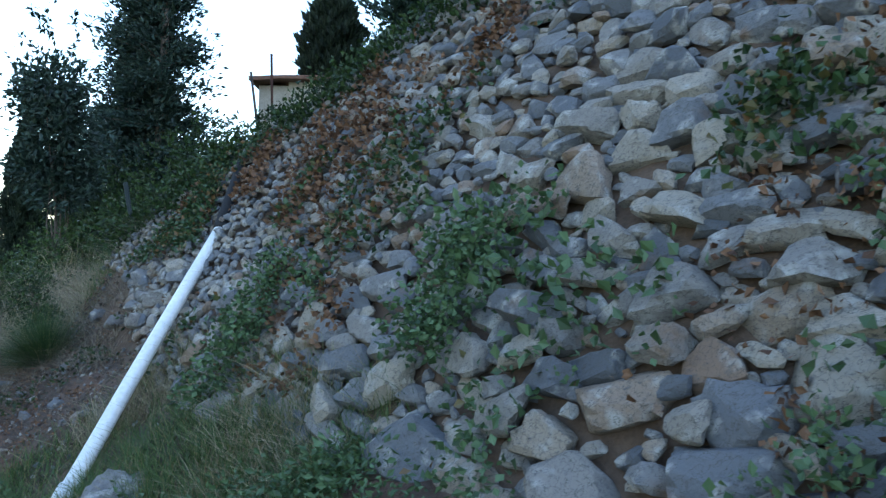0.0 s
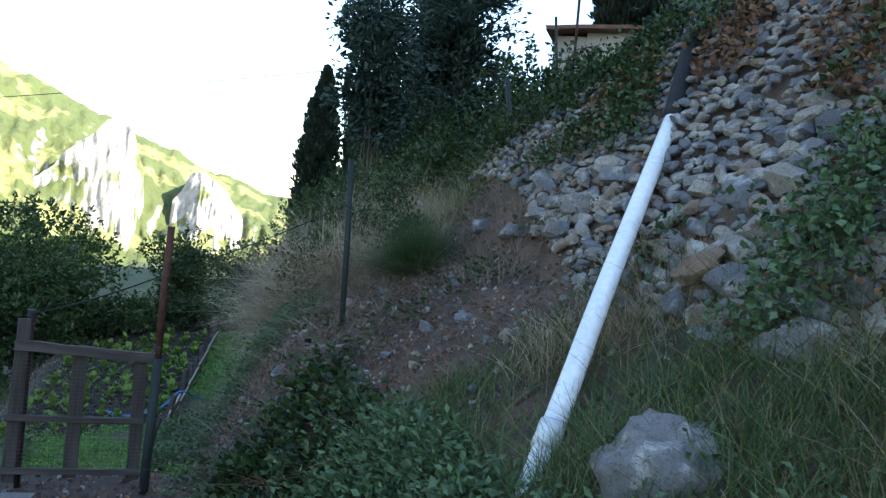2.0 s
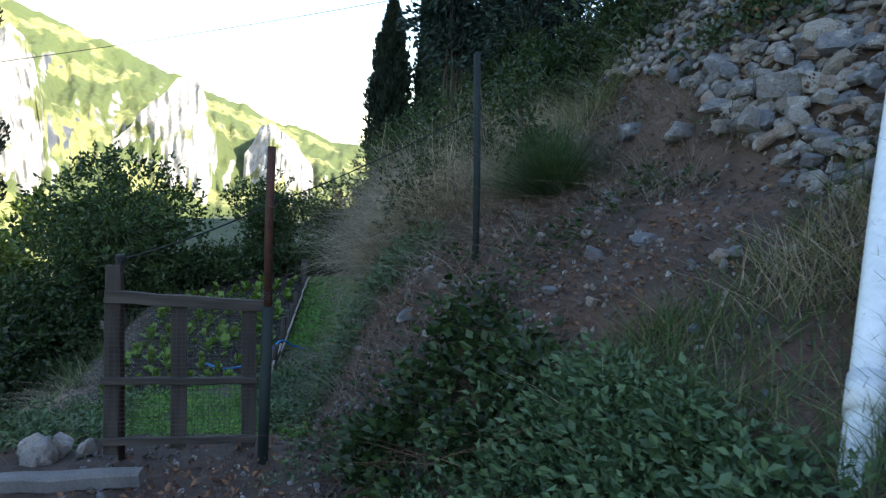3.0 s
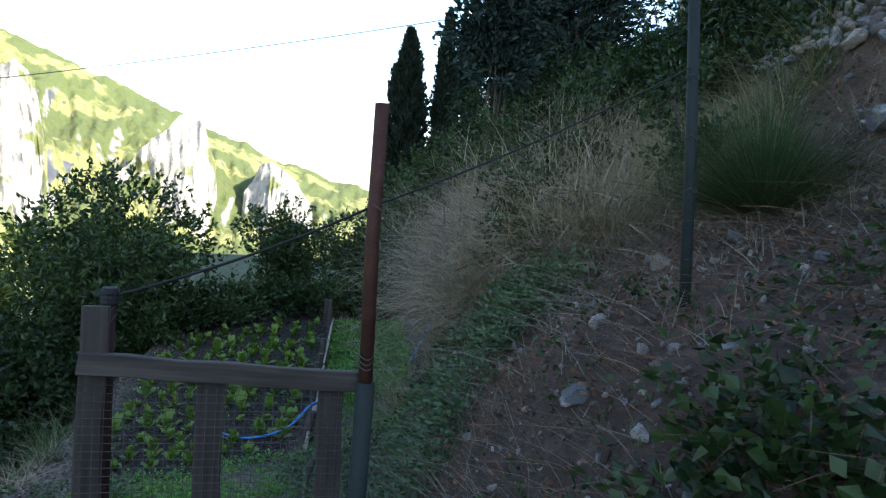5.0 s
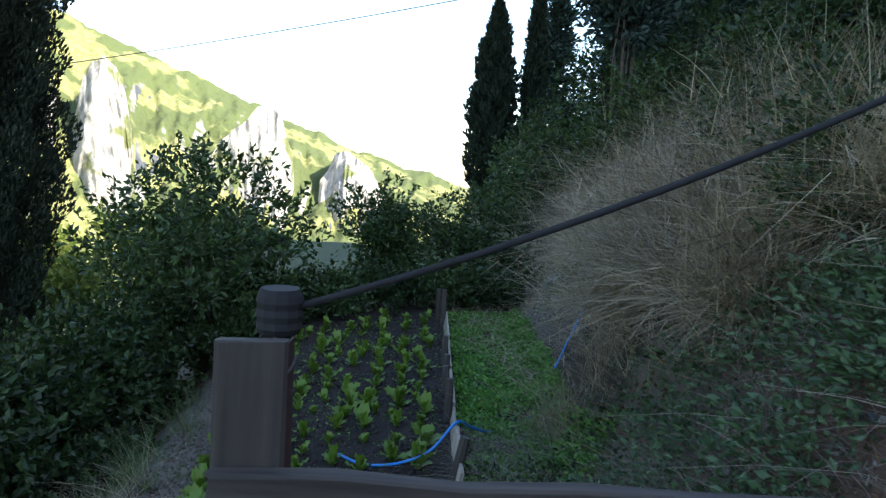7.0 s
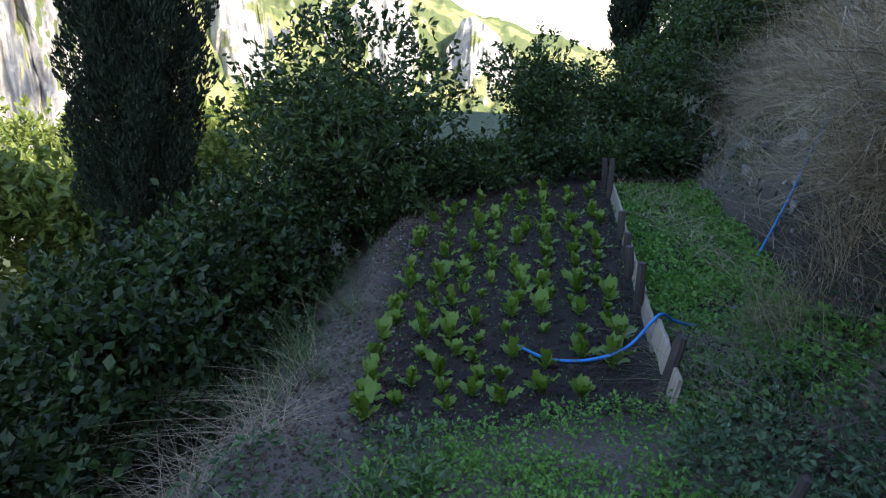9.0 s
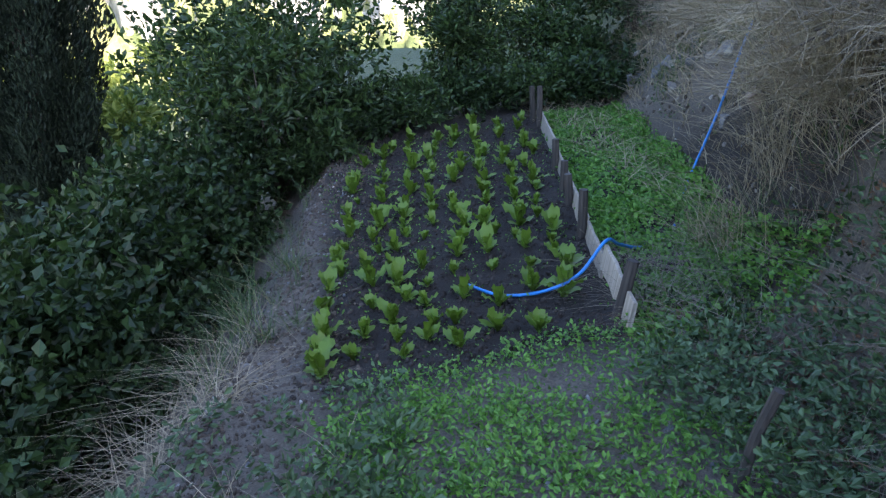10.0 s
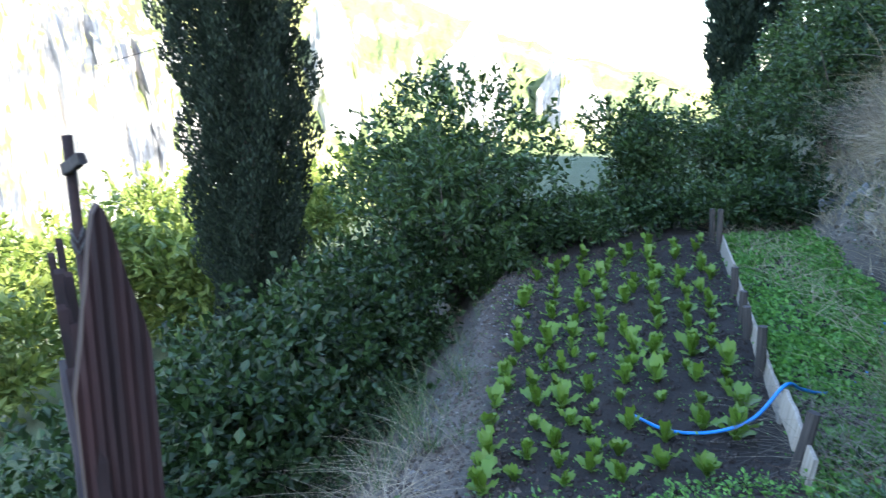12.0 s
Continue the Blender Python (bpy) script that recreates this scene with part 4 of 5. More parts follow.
s, d = spread(120, 7.1, 8.2, 0.15, 0.85, lambda s, d: 0.3 + 0.7 * clumpy(s, d, 65, 1.5, -0.2, 0.4))
weeds("broadleaf_weeds", s, d, 0.26, 0.062, M_BUSH, "broad-leaved dark weeds beside the gate", 5, per=40, width=0.75)
s, d = spread(900, 8.0, 13.0, 0.0, 2.8, lambda s, d: clumpy(s, d, 66, 1.7, 0.0, 0.5))
weeds("bank_weeds", s, d, 0.14, 0.05, M_BUSH, "small green weeds on the dry bank", 6, per=10)

s, d = spread(1500, 4.5, 6.9, 0.05, 1.05, lambda s, d: 0.2 + 0.8 * clumpy(s, d, 68, 1.5, -0.4, 0.2), 41)
weeds("nettles", s, d, 0.2, 0.05, M_WEED, "fresh green nettles along the path's edge", 42, per=26)
s, d = spread(3200, 6.8, 12.5, 0.0, 2.8, lambda s, d: 0.3 + 0.7 * clumpy(s, d, 69, 1.5, -0.3, 0.4), 43)
weeds("fallen_leaves", s, d, 0.015, 0.034, M_LITTER, "brown fallen leaves on the bank", 44, per=3, category="leaf litter")

# ivy and weeds on the wall face
def wall_green(name, n, s0, s1, u0, u1, seed, leaf, mat, label, lo, hi, scale=1.3, per=10, bulge=0.10):
    r = np.random.default_rng(seed)
    s = r.uniform(s0, s1, n)
    u = r.uniform(u0, u1, n) * (top_z(s) - foot_z(s))
    m = r.random(n) < ease(bumps(s * scale, u * scale * 1.3, seed, 3), lo, hi)
    s, u = s[m], u[m]
    clear = np.abs(s - (6.6 + 0.62 * u)) > 0.22
    s, u = s[clear], u[clear]
    s, u = np.repeat(s, per), np.repeat(u, per)
    n = len(s)
    s, u = s + r.normal(0, 0.07, n), u + r.normal(0, 0.07, n)
    p = W_all(np.stack([s, 2.3 + u / 1.6, foot_z(s) + u], 1))
    out = np.array([AY.x * -0.85, AY.y * -0.85, 0.53])
    p = p + out * (0.05 + bulge * r.random(n))[:, None]
    dr = out * 0.7 + r.normal(0, 0.6, (n, 3)) + np.array([0, 0, -0.15])
    return stuff(leaves(name, p, dr, leaf * r.uniform(0.6, 1.4, n), mat, None, 0.75, r), label, "ivy")


wall_green("ivy", 1300, 7.6, 10.6, 0.5, 1.05, 71, 0.05, M_IVY, "dark ivy hanging over the wall's far end", -0.05, 0.5)
wall_green("ivy", 560, 2.6, 7.0, 0.0, 0.8, 72, 0.055, M_IVY, "ivy patches among the stones", 0.2, 0.9, 2.1)
wall_green("ivy", 1100, -1.0, 4.0, 0.5, 1.05, 73, 0.06, M_IVY, "ivy curtain on the high wall", 0.0, 0.5, 1.5)
wall_green("wall_weeds", 800, 1.0, 5.6, -0.02, 0.32, 74, 0.042, M_WEED, "green leafy weeds rooted in the wall", 0.2, 0.8, 2.3, 24, 0.26)
wall_green("wall_weeds", 420, -0.9, 4.0, 0.05, 0.7, 77, 0.07, M_WEED, "scattered green weeds between the stones", 0.3, 0.8, 2.3, 10, 0.15)
wall_green("ivy", 1300, -1.0, 1.9, 0.3, 1.0, 78, 0.06, M_IVY, "dark ivy curtain over the near stones", -0.35, 0.2, 1.5)
wall_green("wall_litter", 700, 4.0, 8.6, 0.35, 1.0, 75, 0.06, M_LITTER, "rust-brown dead leaves and roots in the wall", 0.1, 0.6, 1.6, 9, 0.06)
wall_green("wall_litter", 800, 0.2, 5.6, 0.0, 1.0, 79, 0.05, M_LITTER, "dry brown leaves and soil caught between the stones", 0.15, 0.7, 1.6, 9, 0.04)
r = np.random.default_rng(76)
ss = r.uniform(3.0, 10.5, 1000)
ss = ss[(ss < 7.4) | (ss > 8.1)]
nb = len(ss)
uu = r.uniform(0.92, 1.1, nb) * (top_z(ss) - foot_z(ss))
dd_ = np.maximum(2.3 + uu / 1.6, 2.3)
p = W_all(np.stack([ss, dd_, foot_z(ss) + uu + r.uniform(0, 0.2, nb)], 1))
p = np.repeat(p, 8, 0) + r.normal(0, 0.08, (nb * 8, 3))
stuff(leaves("brow_bushes", p, r.normal(0, 0.6, (nb * 8, 3)) + np.array([-0.3, -0.3, 0.6]), 0.06 * r.uniform(0.6, 1.4, nb * 8), M_BUSH, None, 0.6, r), "green bushes along the wall's brow", "bush")

# round green broom and the dry brushwood on the bank
def broom(at, size, n, label, seed, mat, name="broom_bush", width=0.006, arc=0.5, up=1.0):
    r = np.random.default_rng(seed)
    ob = empty(name, Matrix.Translation(at))
    a, k = r.uniform(0, 6.28, n), r.uniform(0.1, 1.0, n)
    o = np.stack([np.cos(a) * k * 0.35, np.sin(a) * k * 0.35, -0.12 + 0 * a], 1) * np.array([size[0], size[1], 1])
    dr = np.stack([np.cos(a) * k * size[0], np.sin(a) * k * size[1], up * size[2] * (1.15 - 0.55 * k)], 1) + r.normal(0, 0.3, (n, 3)) * size[2]
    long = r.uniform(0.45, 1.15, n)
    for k, m in enumerate((mat, mat, mat, M_GRASS)):
        blades("stalk" if k < 3 else "dry_stalk", o[k::4], dr[k::4], long[k::4], width, m, ob, arc, 4)
    return tagged(ob, label, "bush")


broom(on_ground(9.5, 2.0), (0.38, 0.38, 0.52), 8000, "dense round green broom bush on the bank", 81, M_BROOM, width=0.004, arc=0.5)
def brushwood(at, size, n, label, seed, mat):
    """A dome of short dry twigs at all angles on a few bowed stems."""
    r = np.random.default_rng(seed)
    ob = empty("dry_bush", Matrix.Translation(at))
    u = unit(r.normal(0, 1, (n, 3))) * r.random((n, 1)) ** 0.4
    u[:, 2] = np.abs(u[:, 2])
    lump = 1 + 0.35 * np.sin(u[:, :1] * 6 + seed) * np.sin(u[:, 1:2] * 7 + seed * 2) + 0.26 * r.normal(0, 1, (n, 1))
    p = u * lump * np.array(size) - np.array([0, 0, 0.1])
    out = u * np.array([1.0, 1.0, 0.7]) + np.array([0, 0, 0.25])
    dr = unit(out + r.normal(0, 0.55, (n, 3)))
    blades("twig", p, dr, 0.1 + 0.5 * r.random(n) ** 2, 0.005, mat, ob, 0.35, 3)
    bm = bmesh.new()
    for _ in range(22):
        a, k = r.uniform(0, 6.28), r.uniform(0.3, 0.9)
        e = Vector((math.cos(a) * size[0] * k, math.sin(a) * size[1] * k, size[2] * (1.05 - 0.6 * k)))
        tube_bm(curve_points([Vector((0, 0, -0.15)), e * 0.5 + Vector((0, 0, 0.15)), e], 4), 0.006, 5, bm)
    part("stem", bm, M_BARK, ob, "thin brown stems")
    return tagged(ob, label, "bush")


for i, (s, d, w_, h) in enumerate(((11.3, 1.2, 0.55, 0.65), (12.3, 1.55, 0.8, 1.0), (13.4, 1.9, 1.0, 1.2), (11.6, 1.9, 0.9, 1.1), (12.8, 2.6, 1.1, 1.3), (14.6, 2.7, 1.1, 1.25), (10.6, 1.6, 0.7, 0.8), (15.8, 3.3, 1.0, 1.1), (14.2, 3.7, 1.2, 1.3), (15.2, 2.5, 0.8, 0.75), (16.9, 3.4, 0.9, 0.8), (14.0, 2.2, 0.7, 0.8), (17.9, 3.9, 1.0, 0.9), (16.2, 4.2, 1.1, 1.1), (13.2, 1.55, 0.6, 0.6), (17.4, 3.0, 0.6, 0.5), (18.6, 3.5, 0.8, 0.7), (19.6, 3.9, 0.9, 0.8), (18.2, 4.5, 1.0, 1.0), (20.4, 4.4, 0.9, 0.9))):
    brushwood(on_ground(s, d), (w_, w_, h * 0.66), 6200, "tangled dry grey-brown brushwood bush", 90 + i, M_DRYGREY if i % 3 == 1 else M_DRY)
for i, (s, d, h) in enumerate(((12.9, 1.9, 1.2), (11.4, 1.5, 1.0), (14.9, 3.0, 1.2), (10.9, 1.2, 0.8), (12.0, 2.2, 1.2), (13.6, 2.9, 1.3), (10.4, 2.1, 0.9))):
    shrub("bank_shrub", on_ground(s, d), (0.3, 0.3, h), 1500, M_BUSH, "thin green shrub growing through the dry brush", seed=110 + i, leaf=0.05, clumps=9, stems=5)

# tall dry and green grass over the upper bank
s, d = spread(1500, 9.9, 14.0, 0.9, 3.6, lambda s, d: (0.15 + 0.85 * clumpy(s, d, 120, 1.5, -0.3, 0.4)) * ease(d + 0.35 * s, 4.7, 5.5), 121)
turf("tall_dry_grass", s, d, 0.50, 0.005, M_DRY, "tall tangled dry grass on the upper bank", 122, lean=0.9, droop=0.7, per=8, pieces=4, category="dry grass")
s, d = spread(1100, 9.9, 14.0, 0.9, 3.8, lambda s, d: (0.1 + 0.9 * clumpy(s, d, 123, 1.4, -0.1, 0.5)) * ease(d + 0.35 * s, 4.7, 5.5), 124)
turf("tall_green_grass", s, d, 0.45, 0.006, M_GRASS, "tall grey-green grass among the dry brush", 125, lean=0.8, droop=0.6, per=8, pieces=4)

# green scrub covering the slope below the conifers
for i in range(34):
    r = random.Random(200 + i)
    s, d = r.uniform(15, 33), r.uniform(3.6, 12.5)
    if d < 2.6 + (s - 12) * 0.12:
        continue
    w_, h = r.uniform(0.9, 1.7), r.uniform(1.0, 2.3)
    shrub("slope_shrub", on_ground(s, d), (w_, w_, h), 4500, (M_BUSH, M_LAUREL, M_BUSH, M_CONIFER)[i % 4], "dark green scrub on the wooded slope", seed=200 + i, leaf=0.11, clumps=30, stems=5)

for i, (s, d, w_, h) in enumerate(((21.3, 3.6, 1.2, 2.0), (20.4, 4.6, 1.0, 1.6), (22.6, 4.0, 1.3, 2.4), (22.2, 2.2, 1.0, 2.0))):
    shrub("slope_shrub", on_ground(s, d), (w_, w_, h), 6500, M_LAUREL, "leafy green shrub at the corner of the garden", seed=260 + i, leaf=0.1, clumps=42, stems=9)

# big-leaved bushes on the drop beside the garden
for i, (s, d, w_, h) in enumerate(((13.0, -4.5, 1.1, 2.2), (14.4, -4.0, 1.0, 2.2), (15.8, -3.7, 1.0, 2.2), (17.2, -3.5, 0.9, 2.1), (18.6, -3.4, 0.9, 2.1), (13.6, -5.8, 1.4, 2.7), (15.6, -5.6, 1.4, 2.8), (11.6, -4.9, 1.1, 1.9), (12.0, -6.3, 1.4, 2.6), (17.6, -5.2, 1.4, 2.6))):
    shrub("bush", on_ground(s, d), (w_, w_, h), 7500, M_BUSH, "dense broad-leaved green bush on the drop", seed=130 + i, leaf=0.092, clumps=46, stems=8, width=0.7)
for i, (x, y, w_, h) in enumerate(((-34, 17, 3.5, 6), (-38, 24, 4, 6), (-42, 14, 4, 7), (-36, 32, 4, 6), (-46, 22, 5, 8), (-40, 38, 4, 6), (-50, 33, 5, 8), (-33, 9, 4, 6))):
    shrub("valley_tree", at_xy(x, y), (w_, w_, h), 5000, M_SUNNY, "sunlit yellow-green tree down in the valley", seed=160 + i, leaf=0.42, clumps=22, stems=6, category="tree")

# ---------------------------------------------------------------- garden bed
BOARD_D = lambda s: -0.03 + (s - 12.86) * 0.19
STAKES = ((12.86, 0.0, 0.40, 12), (14.37, 0.0, 0.42, 1), (15.15, 0.0, 0.30, -3), (15.6, 0.0, 0.30, 2), (16.3, 0.0, 0.34, 0), (18.25, 0.0, 0.54, 1), (18.5, -0.06, 0.48, -2))
for i, (s, d, h, tilt) in enumerate(STAKES):
    bm = tube_bm([Vector((0, 0, -0.2)), Vector((0.004, 0, h * 0.5)), Vector((0, 0.003, h))], [0.042, 0.040, 0.037], 9)
    ob = part("garden_stake", bm, M_GREYWOOD)
    p = on_ground(s, BOARD_D(s) + d - 0.03)
    ob.matrix_world = Matrix.Translation(p) @ pose(0, 0, 0, 0, tilt, 40)
    tagged(ob, "weathered round wooden stake holding the bed's edging board", "stake", "stakes along the bed")
edge = tuple((s, BOARD_D(s) + 0.02) for s in (12.66, 13.6, 14.42, 15.6, 16.9, 18.5))
for i, ((s0, d0), (s1, d1)) in enumerate(zip(edge, edge[1:])):
    a, b = on_ground(s0, d0), on_ground(s1, d1)
    L = (b - a).length
    ob = part("edging_board", board_bm(L - 0.02, 0.18 - 0.02 * (i % 2), 0.028, 0.004, 300 + i), M_BOARD)
    yaw = math.degrees(math.atan2(b.y - a.y, b.x - a.x))
    ob.matrix_world = Matrix.Translation(a + Vector((0, 0, 0.085))) @ pose(0, 0, 0, 9, 0, yaw) @ pose(0, 0, 0, 0, 90, 0)
    tagged(ob, "pale weathered board edging the lettuce bed", "board", "boards along the bed")

def lettuce_leaf(seed, L=0.20, wide=0.085):
    r = random.Random(seed)
    bm = bmesh.new()
    rows = []
    n = 6
    for i in range(n + 1):
        t = i / n
        w = wide * (0.22 + 0.78 * math.sin(min(t * 1.12, 1) * math.pi * 0.62) ** 1.3) * (1 if t < 0.85 else (1 - ((t - 0.85) / 0.15) ** 2 * 0.65))
        x = L * t * (0.45 + 0.12 * t)
        z = L * (t - 0.28 * t * t)
        rows.append([bm.verts.new((x - 0.015 * abs(k) * (1 - t) + 0.02 * t * abs(k), w * k * 0.5, z + abs(k) * (0.018 + 0.02 * math.sin(t * 17 + seed * 2 + k * 1.7)) )) for k in (-1, -0.5, 0, 0.5, 1)])
    for r0, r1 in zip(rows, rows[1:]):
        for k in range(4):
            bm.faces.new((r0[k], r0[k + 1], r1[k + 1], r1[k]))
    return bm


LEAF_MESH = []
for i in range(5):
    me = bpy.data.meshes.new("leaf")
    bm = lettuce_leaf(i, 0.20 + 0.025 * (i % 3), 0.10 + 0.02 * (i % 2))
    bm.to_mesh(me)
    bm.free()
    me.materials.append(M_LETTUCE)
    me.polygons.foreach_set("use_smooth", np.full(len(me.polygons), True))
    LEAF_MESH.append(me)


def lettuce(seed):
    r = random.Random(seed)
    ob = empty("lettuce")
    for i in range(9):
        leaf = new("leaf", LEAF_MESH[r.randrange(5)])
        leaf.parent = ob
        k = r.uniform(0.6, 1.15) * (0.72 + 0.03 * i)
        leaf.matrix_local = pose(0, 0, -0.01, 0, r.uniform(-34, -8) if i > 4 else r.uniform(-14, 24), i * 137 + r.uniform(-20, 20)) @ Matrix.Diagonal((k, k, k, 1))
    return tagged(ob, "young upright light green lettuce plant in dark soil", "lettuce", "lettuces in the bed")


kinds = [lettuce(i) for i in range(6)]
r = random.Random(5)
count = 0
for row in range(8):
    f = row / 7
    s = 12.95 + (0.16 if row % 2 else 0)
    while s < 18.8:
        d_lo = np.interp(s, [12.8, 14, 16.3, 18.8], [-1.95, -1.85, -1.6, -1.3])
        d_hi = BOARD_D(s) - 0.28
        d = d_lo + (d_hi - d_lo) * f + r.uniform(-0.07, 0.07)
        if r.random() > 0.05:
            m = Matrix.Translation(on_ground(s, d)) @ pose(0, 0, 0, r.uniform(-8, 8), r.uniform(-8, 8), r.uniform(0, 360))
            k = r.uniform(0.55, 1.15)
            if count < 6:
                kinds[count].matrix_world = m
            else:
                copy_thing(kinds[count % 6], m @ Matrix.Diagonal((k, k, k, 1)))
            count += 1
        s += 0.32 + r.uniform(-0.07, 0.07)


# ground cover strip, weeds before the bed, grass on its rim
def strip(s, d):
    lo = BOARD_D(s) + 0.07
    hi = np.interp(s, [12.6, 14, 16, 18, 21, 22], [1.0, 1.3, 1.85, 2.2, 2.8, 2.9])
    return ((d > lo) & (d < hi)) * (0.25 + 0.75 * clumpy(s, d, 91, 3.0, -0.6, 0.0))


s, d = spread(40000, 12.3, 19.1, -0.2, 2.9, strip, 11)
weeds("ground_cover", s, d, 0.05, 0.04, M_CLOVER, "bright green low ground cover beside the bed", 12, per=4, category="ground cover", width=0.8, stalk=0.5)
s, d = spread(5000, 9.4, 12.75, -2.0, 0.1, lambda s, d: (0.06 + 0.3 * ease(s, 11.7, 12.1) + 0.64 * clumpy(s, d, 92, 2.2, -0.3, 0.3)) * ease(d, -2.1, -1.5), 13)
weeds("low_weeds", s, d, 0.065, 0.031, M_CLOVER, "light green low weeds before the bed", 14, per=7, category="weeds", width=0.6)
s, d = spread(1900, 9.9, 12.4, -0.25, 1.15, lambda s, d: ease(-s, -12.4, -11.6) * (0.35 + 0.65 * clumpy(s, d, 93, 1.6, -0.3, 0.4)), 15)
weeds("tall_weeds", s, d, 0.22, 0.045, M_WEED, "dense dark green weeds below the bank", 16, per=20, category="weeds")
s, d = spread(1900, 12.6, 18.8, -2.0, 0.9, lambda s, d: (d < BOARD_D(s)) * 0.8, 17)
weeds("bed_seedlings", s, d, 0.02, 0.025, M_CLOVER, "tiny green seedlings and leaf bits in the soil", 18, per=2, category="seedlings")

# dry grass along the drop
s, d = spread(120, 12.6, 15.0, -3.2, -2.4, lambda s, d: 0.15 + 0.85 * clumpy(s, d, 94, 1.7, -0.2, 0.4), 19)
turf("dry_grass", s, d, 0.30, 0.004, M_DRY, "long dry straw grass arching over the drop", 20, lean=1.9, droop=0.9, per=11, pieces=5, category="dry grass")
s, d = spread(150, 13.6, 18.6, -3.0, -2.1, lambda s, d: 0.2 + 0.8 * clumpy(s, d, 95, 1.5, -0.2, 0.4), 21)
turf("rim_grass", s, d, 0.40, 0.006, M_GRASS, "green and dry grass tufts on the bed's rim", 22, lean=0.9, droop=0.6, per=10, pieces=4)
for i, (s, d) in enumerate(((10.75, -3.15), (11.2, -3.5), (10.4, -3.6))):
    rr = np.random.default_rng(400 + i)
    n = 110
    a, e = rr.uniform(0, 6.28, n), rr.uniform(0.15, 1.3, n)
    dirs = np.stack([np.cos(a) * np.cos(e), np.sin(a) * np.cos(e), np.sin(e)], 1)
    ob = empty("yucca", Matrix.Translation(on_ground(s, d, 0.12)))
    blades("leaf_rosette", np.zeros((n, 3)), dirs, rr.uniform(0.3, 0.45, n), 0.02, M_CONIFER, ob, 0.1, 3)
    part("trunk", tube_bm([Vector((0, 0, -0.4)), Vector((0, 0, 0.02))], 0.05, 8), M_BARK, ob)
    tagged(ob, "spiky blue-green yucca rosette on the drop", "yucca")

# dry twigs and straw strewn on the bank, grass and weeds round the gate and along the path
s, d = spread(5200, 6.8, 13.0, 0.0, 2.9, lambda s, d: 0.3 + 0.7 * clumpy(s, d, 103, 2.4, -0.4, 0.3), 45)
turf("dead_twigs", s, d, 0.11, 0.0045, M_LITTER, "dark dead twigs and roots lying on the dirt", 46, lean=3.0, droop=0.5, per=2, pieces=3, category="twigs", lift=0.008)
s, d = spread(900, 7.8, 12.8, 0.3, 2.8, lambda s, d: clumpy(s, d, 104, 2.0, 0.0, 0.5), 47)
turf("dry_tufts", s, d, 0.2, 0.005, M_DRYGREY, "small tufts of dry grass on the dirt bank", 48, lean=0.9, droop=0.6, per=9, category="dry grass")
s, d = spread(3000, 14.5, 21.5, 1.9, 4.6, lambda s, d: clumpy(s, d, 105, 1.6, -0.2, 0.3) * (d > np.interp(s, [14, 16, 18, 21], [1.4, 2.0, 2.4, 3.0])), 49)
turf("bank_grass", s, d, 0.20, 0.008, M_GRASS, "grey-green grass tufts on the bank above the ground cover", 50, lean=0.9, droop=0.5, per=9)
above = lambda s, d: d > np.interp(s, [13, 14, 16, 18, 21, 23], [1.2, 1.4, 1.95, 2.3, 2.9, 3.2])
s, d = spread(1500, 13.5, 22.5, 1.3, 4.4, lambda s, d: clumpy(s, d, 106, 1.8, -0.3, 0.3) * above(s, d), 51)
weeds("bank_weeds", s, d, 0.10, 0.045, M_WEED, "grey-green low weeds on the stony bank", 52, per=9)
s, d = spread(1500, 13.5, 22.5, 1.3, 4.4, lambda s, d: clumpy(s, d, 107, 1.8, -0.3, 0.3) * above(s, d), 53)
turf("dry_tufts", s, d, 0.22, 0.009, M_DRY, "dry grass tufts on the stony bank", 54, lean=1.0, droop=0.6, per=8, category="dry grass")
s, d = spread(5200, 8.4, 13.8, 0.1, 3.2, lambda s, d: 0.3 + 0.7 * clumpy(s, d, 96, 1.8, -0.4, 0.3), 23)
turf("bank_straw", s, d, 0.2, 0.004, M_DRYGREY, "dry straw and fallen twigs on the bank", 24, lean=2.2, droop=0.6, per=3, pieces=3, category="dry grass", lift=0.01)
s, d = spread(4600, 12.4, 21.5, 1.1, 5.2, lambda s, d: 0.3 + 0.7 * clumpy(s, d, 97, 1.6, -0.4, 0.3) * (d > np.interp(s, [14, 16, 18, 21], [1.4, 2.0, 2.4, 3.0])), 25)
turf("bank_straw", s, d, 0.24, 0.008, M_DRY, "dry grass on the bank above the ground cover", 26, lean=1.6, droop=0.6, per=4, pieces=3, category="dry grass")
s, d = spread(34, 9.4, 12.0, -3.2, -1.75, lambda s, d: 0.3 + 0.7 * clumpy(s, d, 98, 1.7, -0.3, 0.3), 27)
turf("dry_grass", s, d, 0.24, 0.005, M_DRY, "dry straw grass behind the pale fence", 28, lean=1.1, droop=0.8, per=10, pieces=4, category="dry grass")
s, d = spread(900, 9.3, 12.6, -3.2, -1.5, lambda s, d: 0.25 + 0.75 * clumpy(s, d, 99, 1.9, -0.4, 0.3), 29)
weeds("gate_weeds", s, d, 0.15, 0.05, M_WEED, "dark green weeds behind the gate and fence", 30, per=12)
s, d = spread(1500, 3.0, 9.0, -2.6, 0.3, lambda s, d: clumpy(s, d, 100, 1.3, -0.2, 0.4) * (np.abs(d + 1.0) > 0.55), 31)
weeds("path_weeds", s, d, 0.07, 0.04, M_WEED, "low weeds along the path", 32, per=9)
s, d = spread(700, 6.5, 9.2, -2.4, -0.2, lambda s, d: clumpy(s, d, 101, 1.5, -0.5, 0.3), 33)
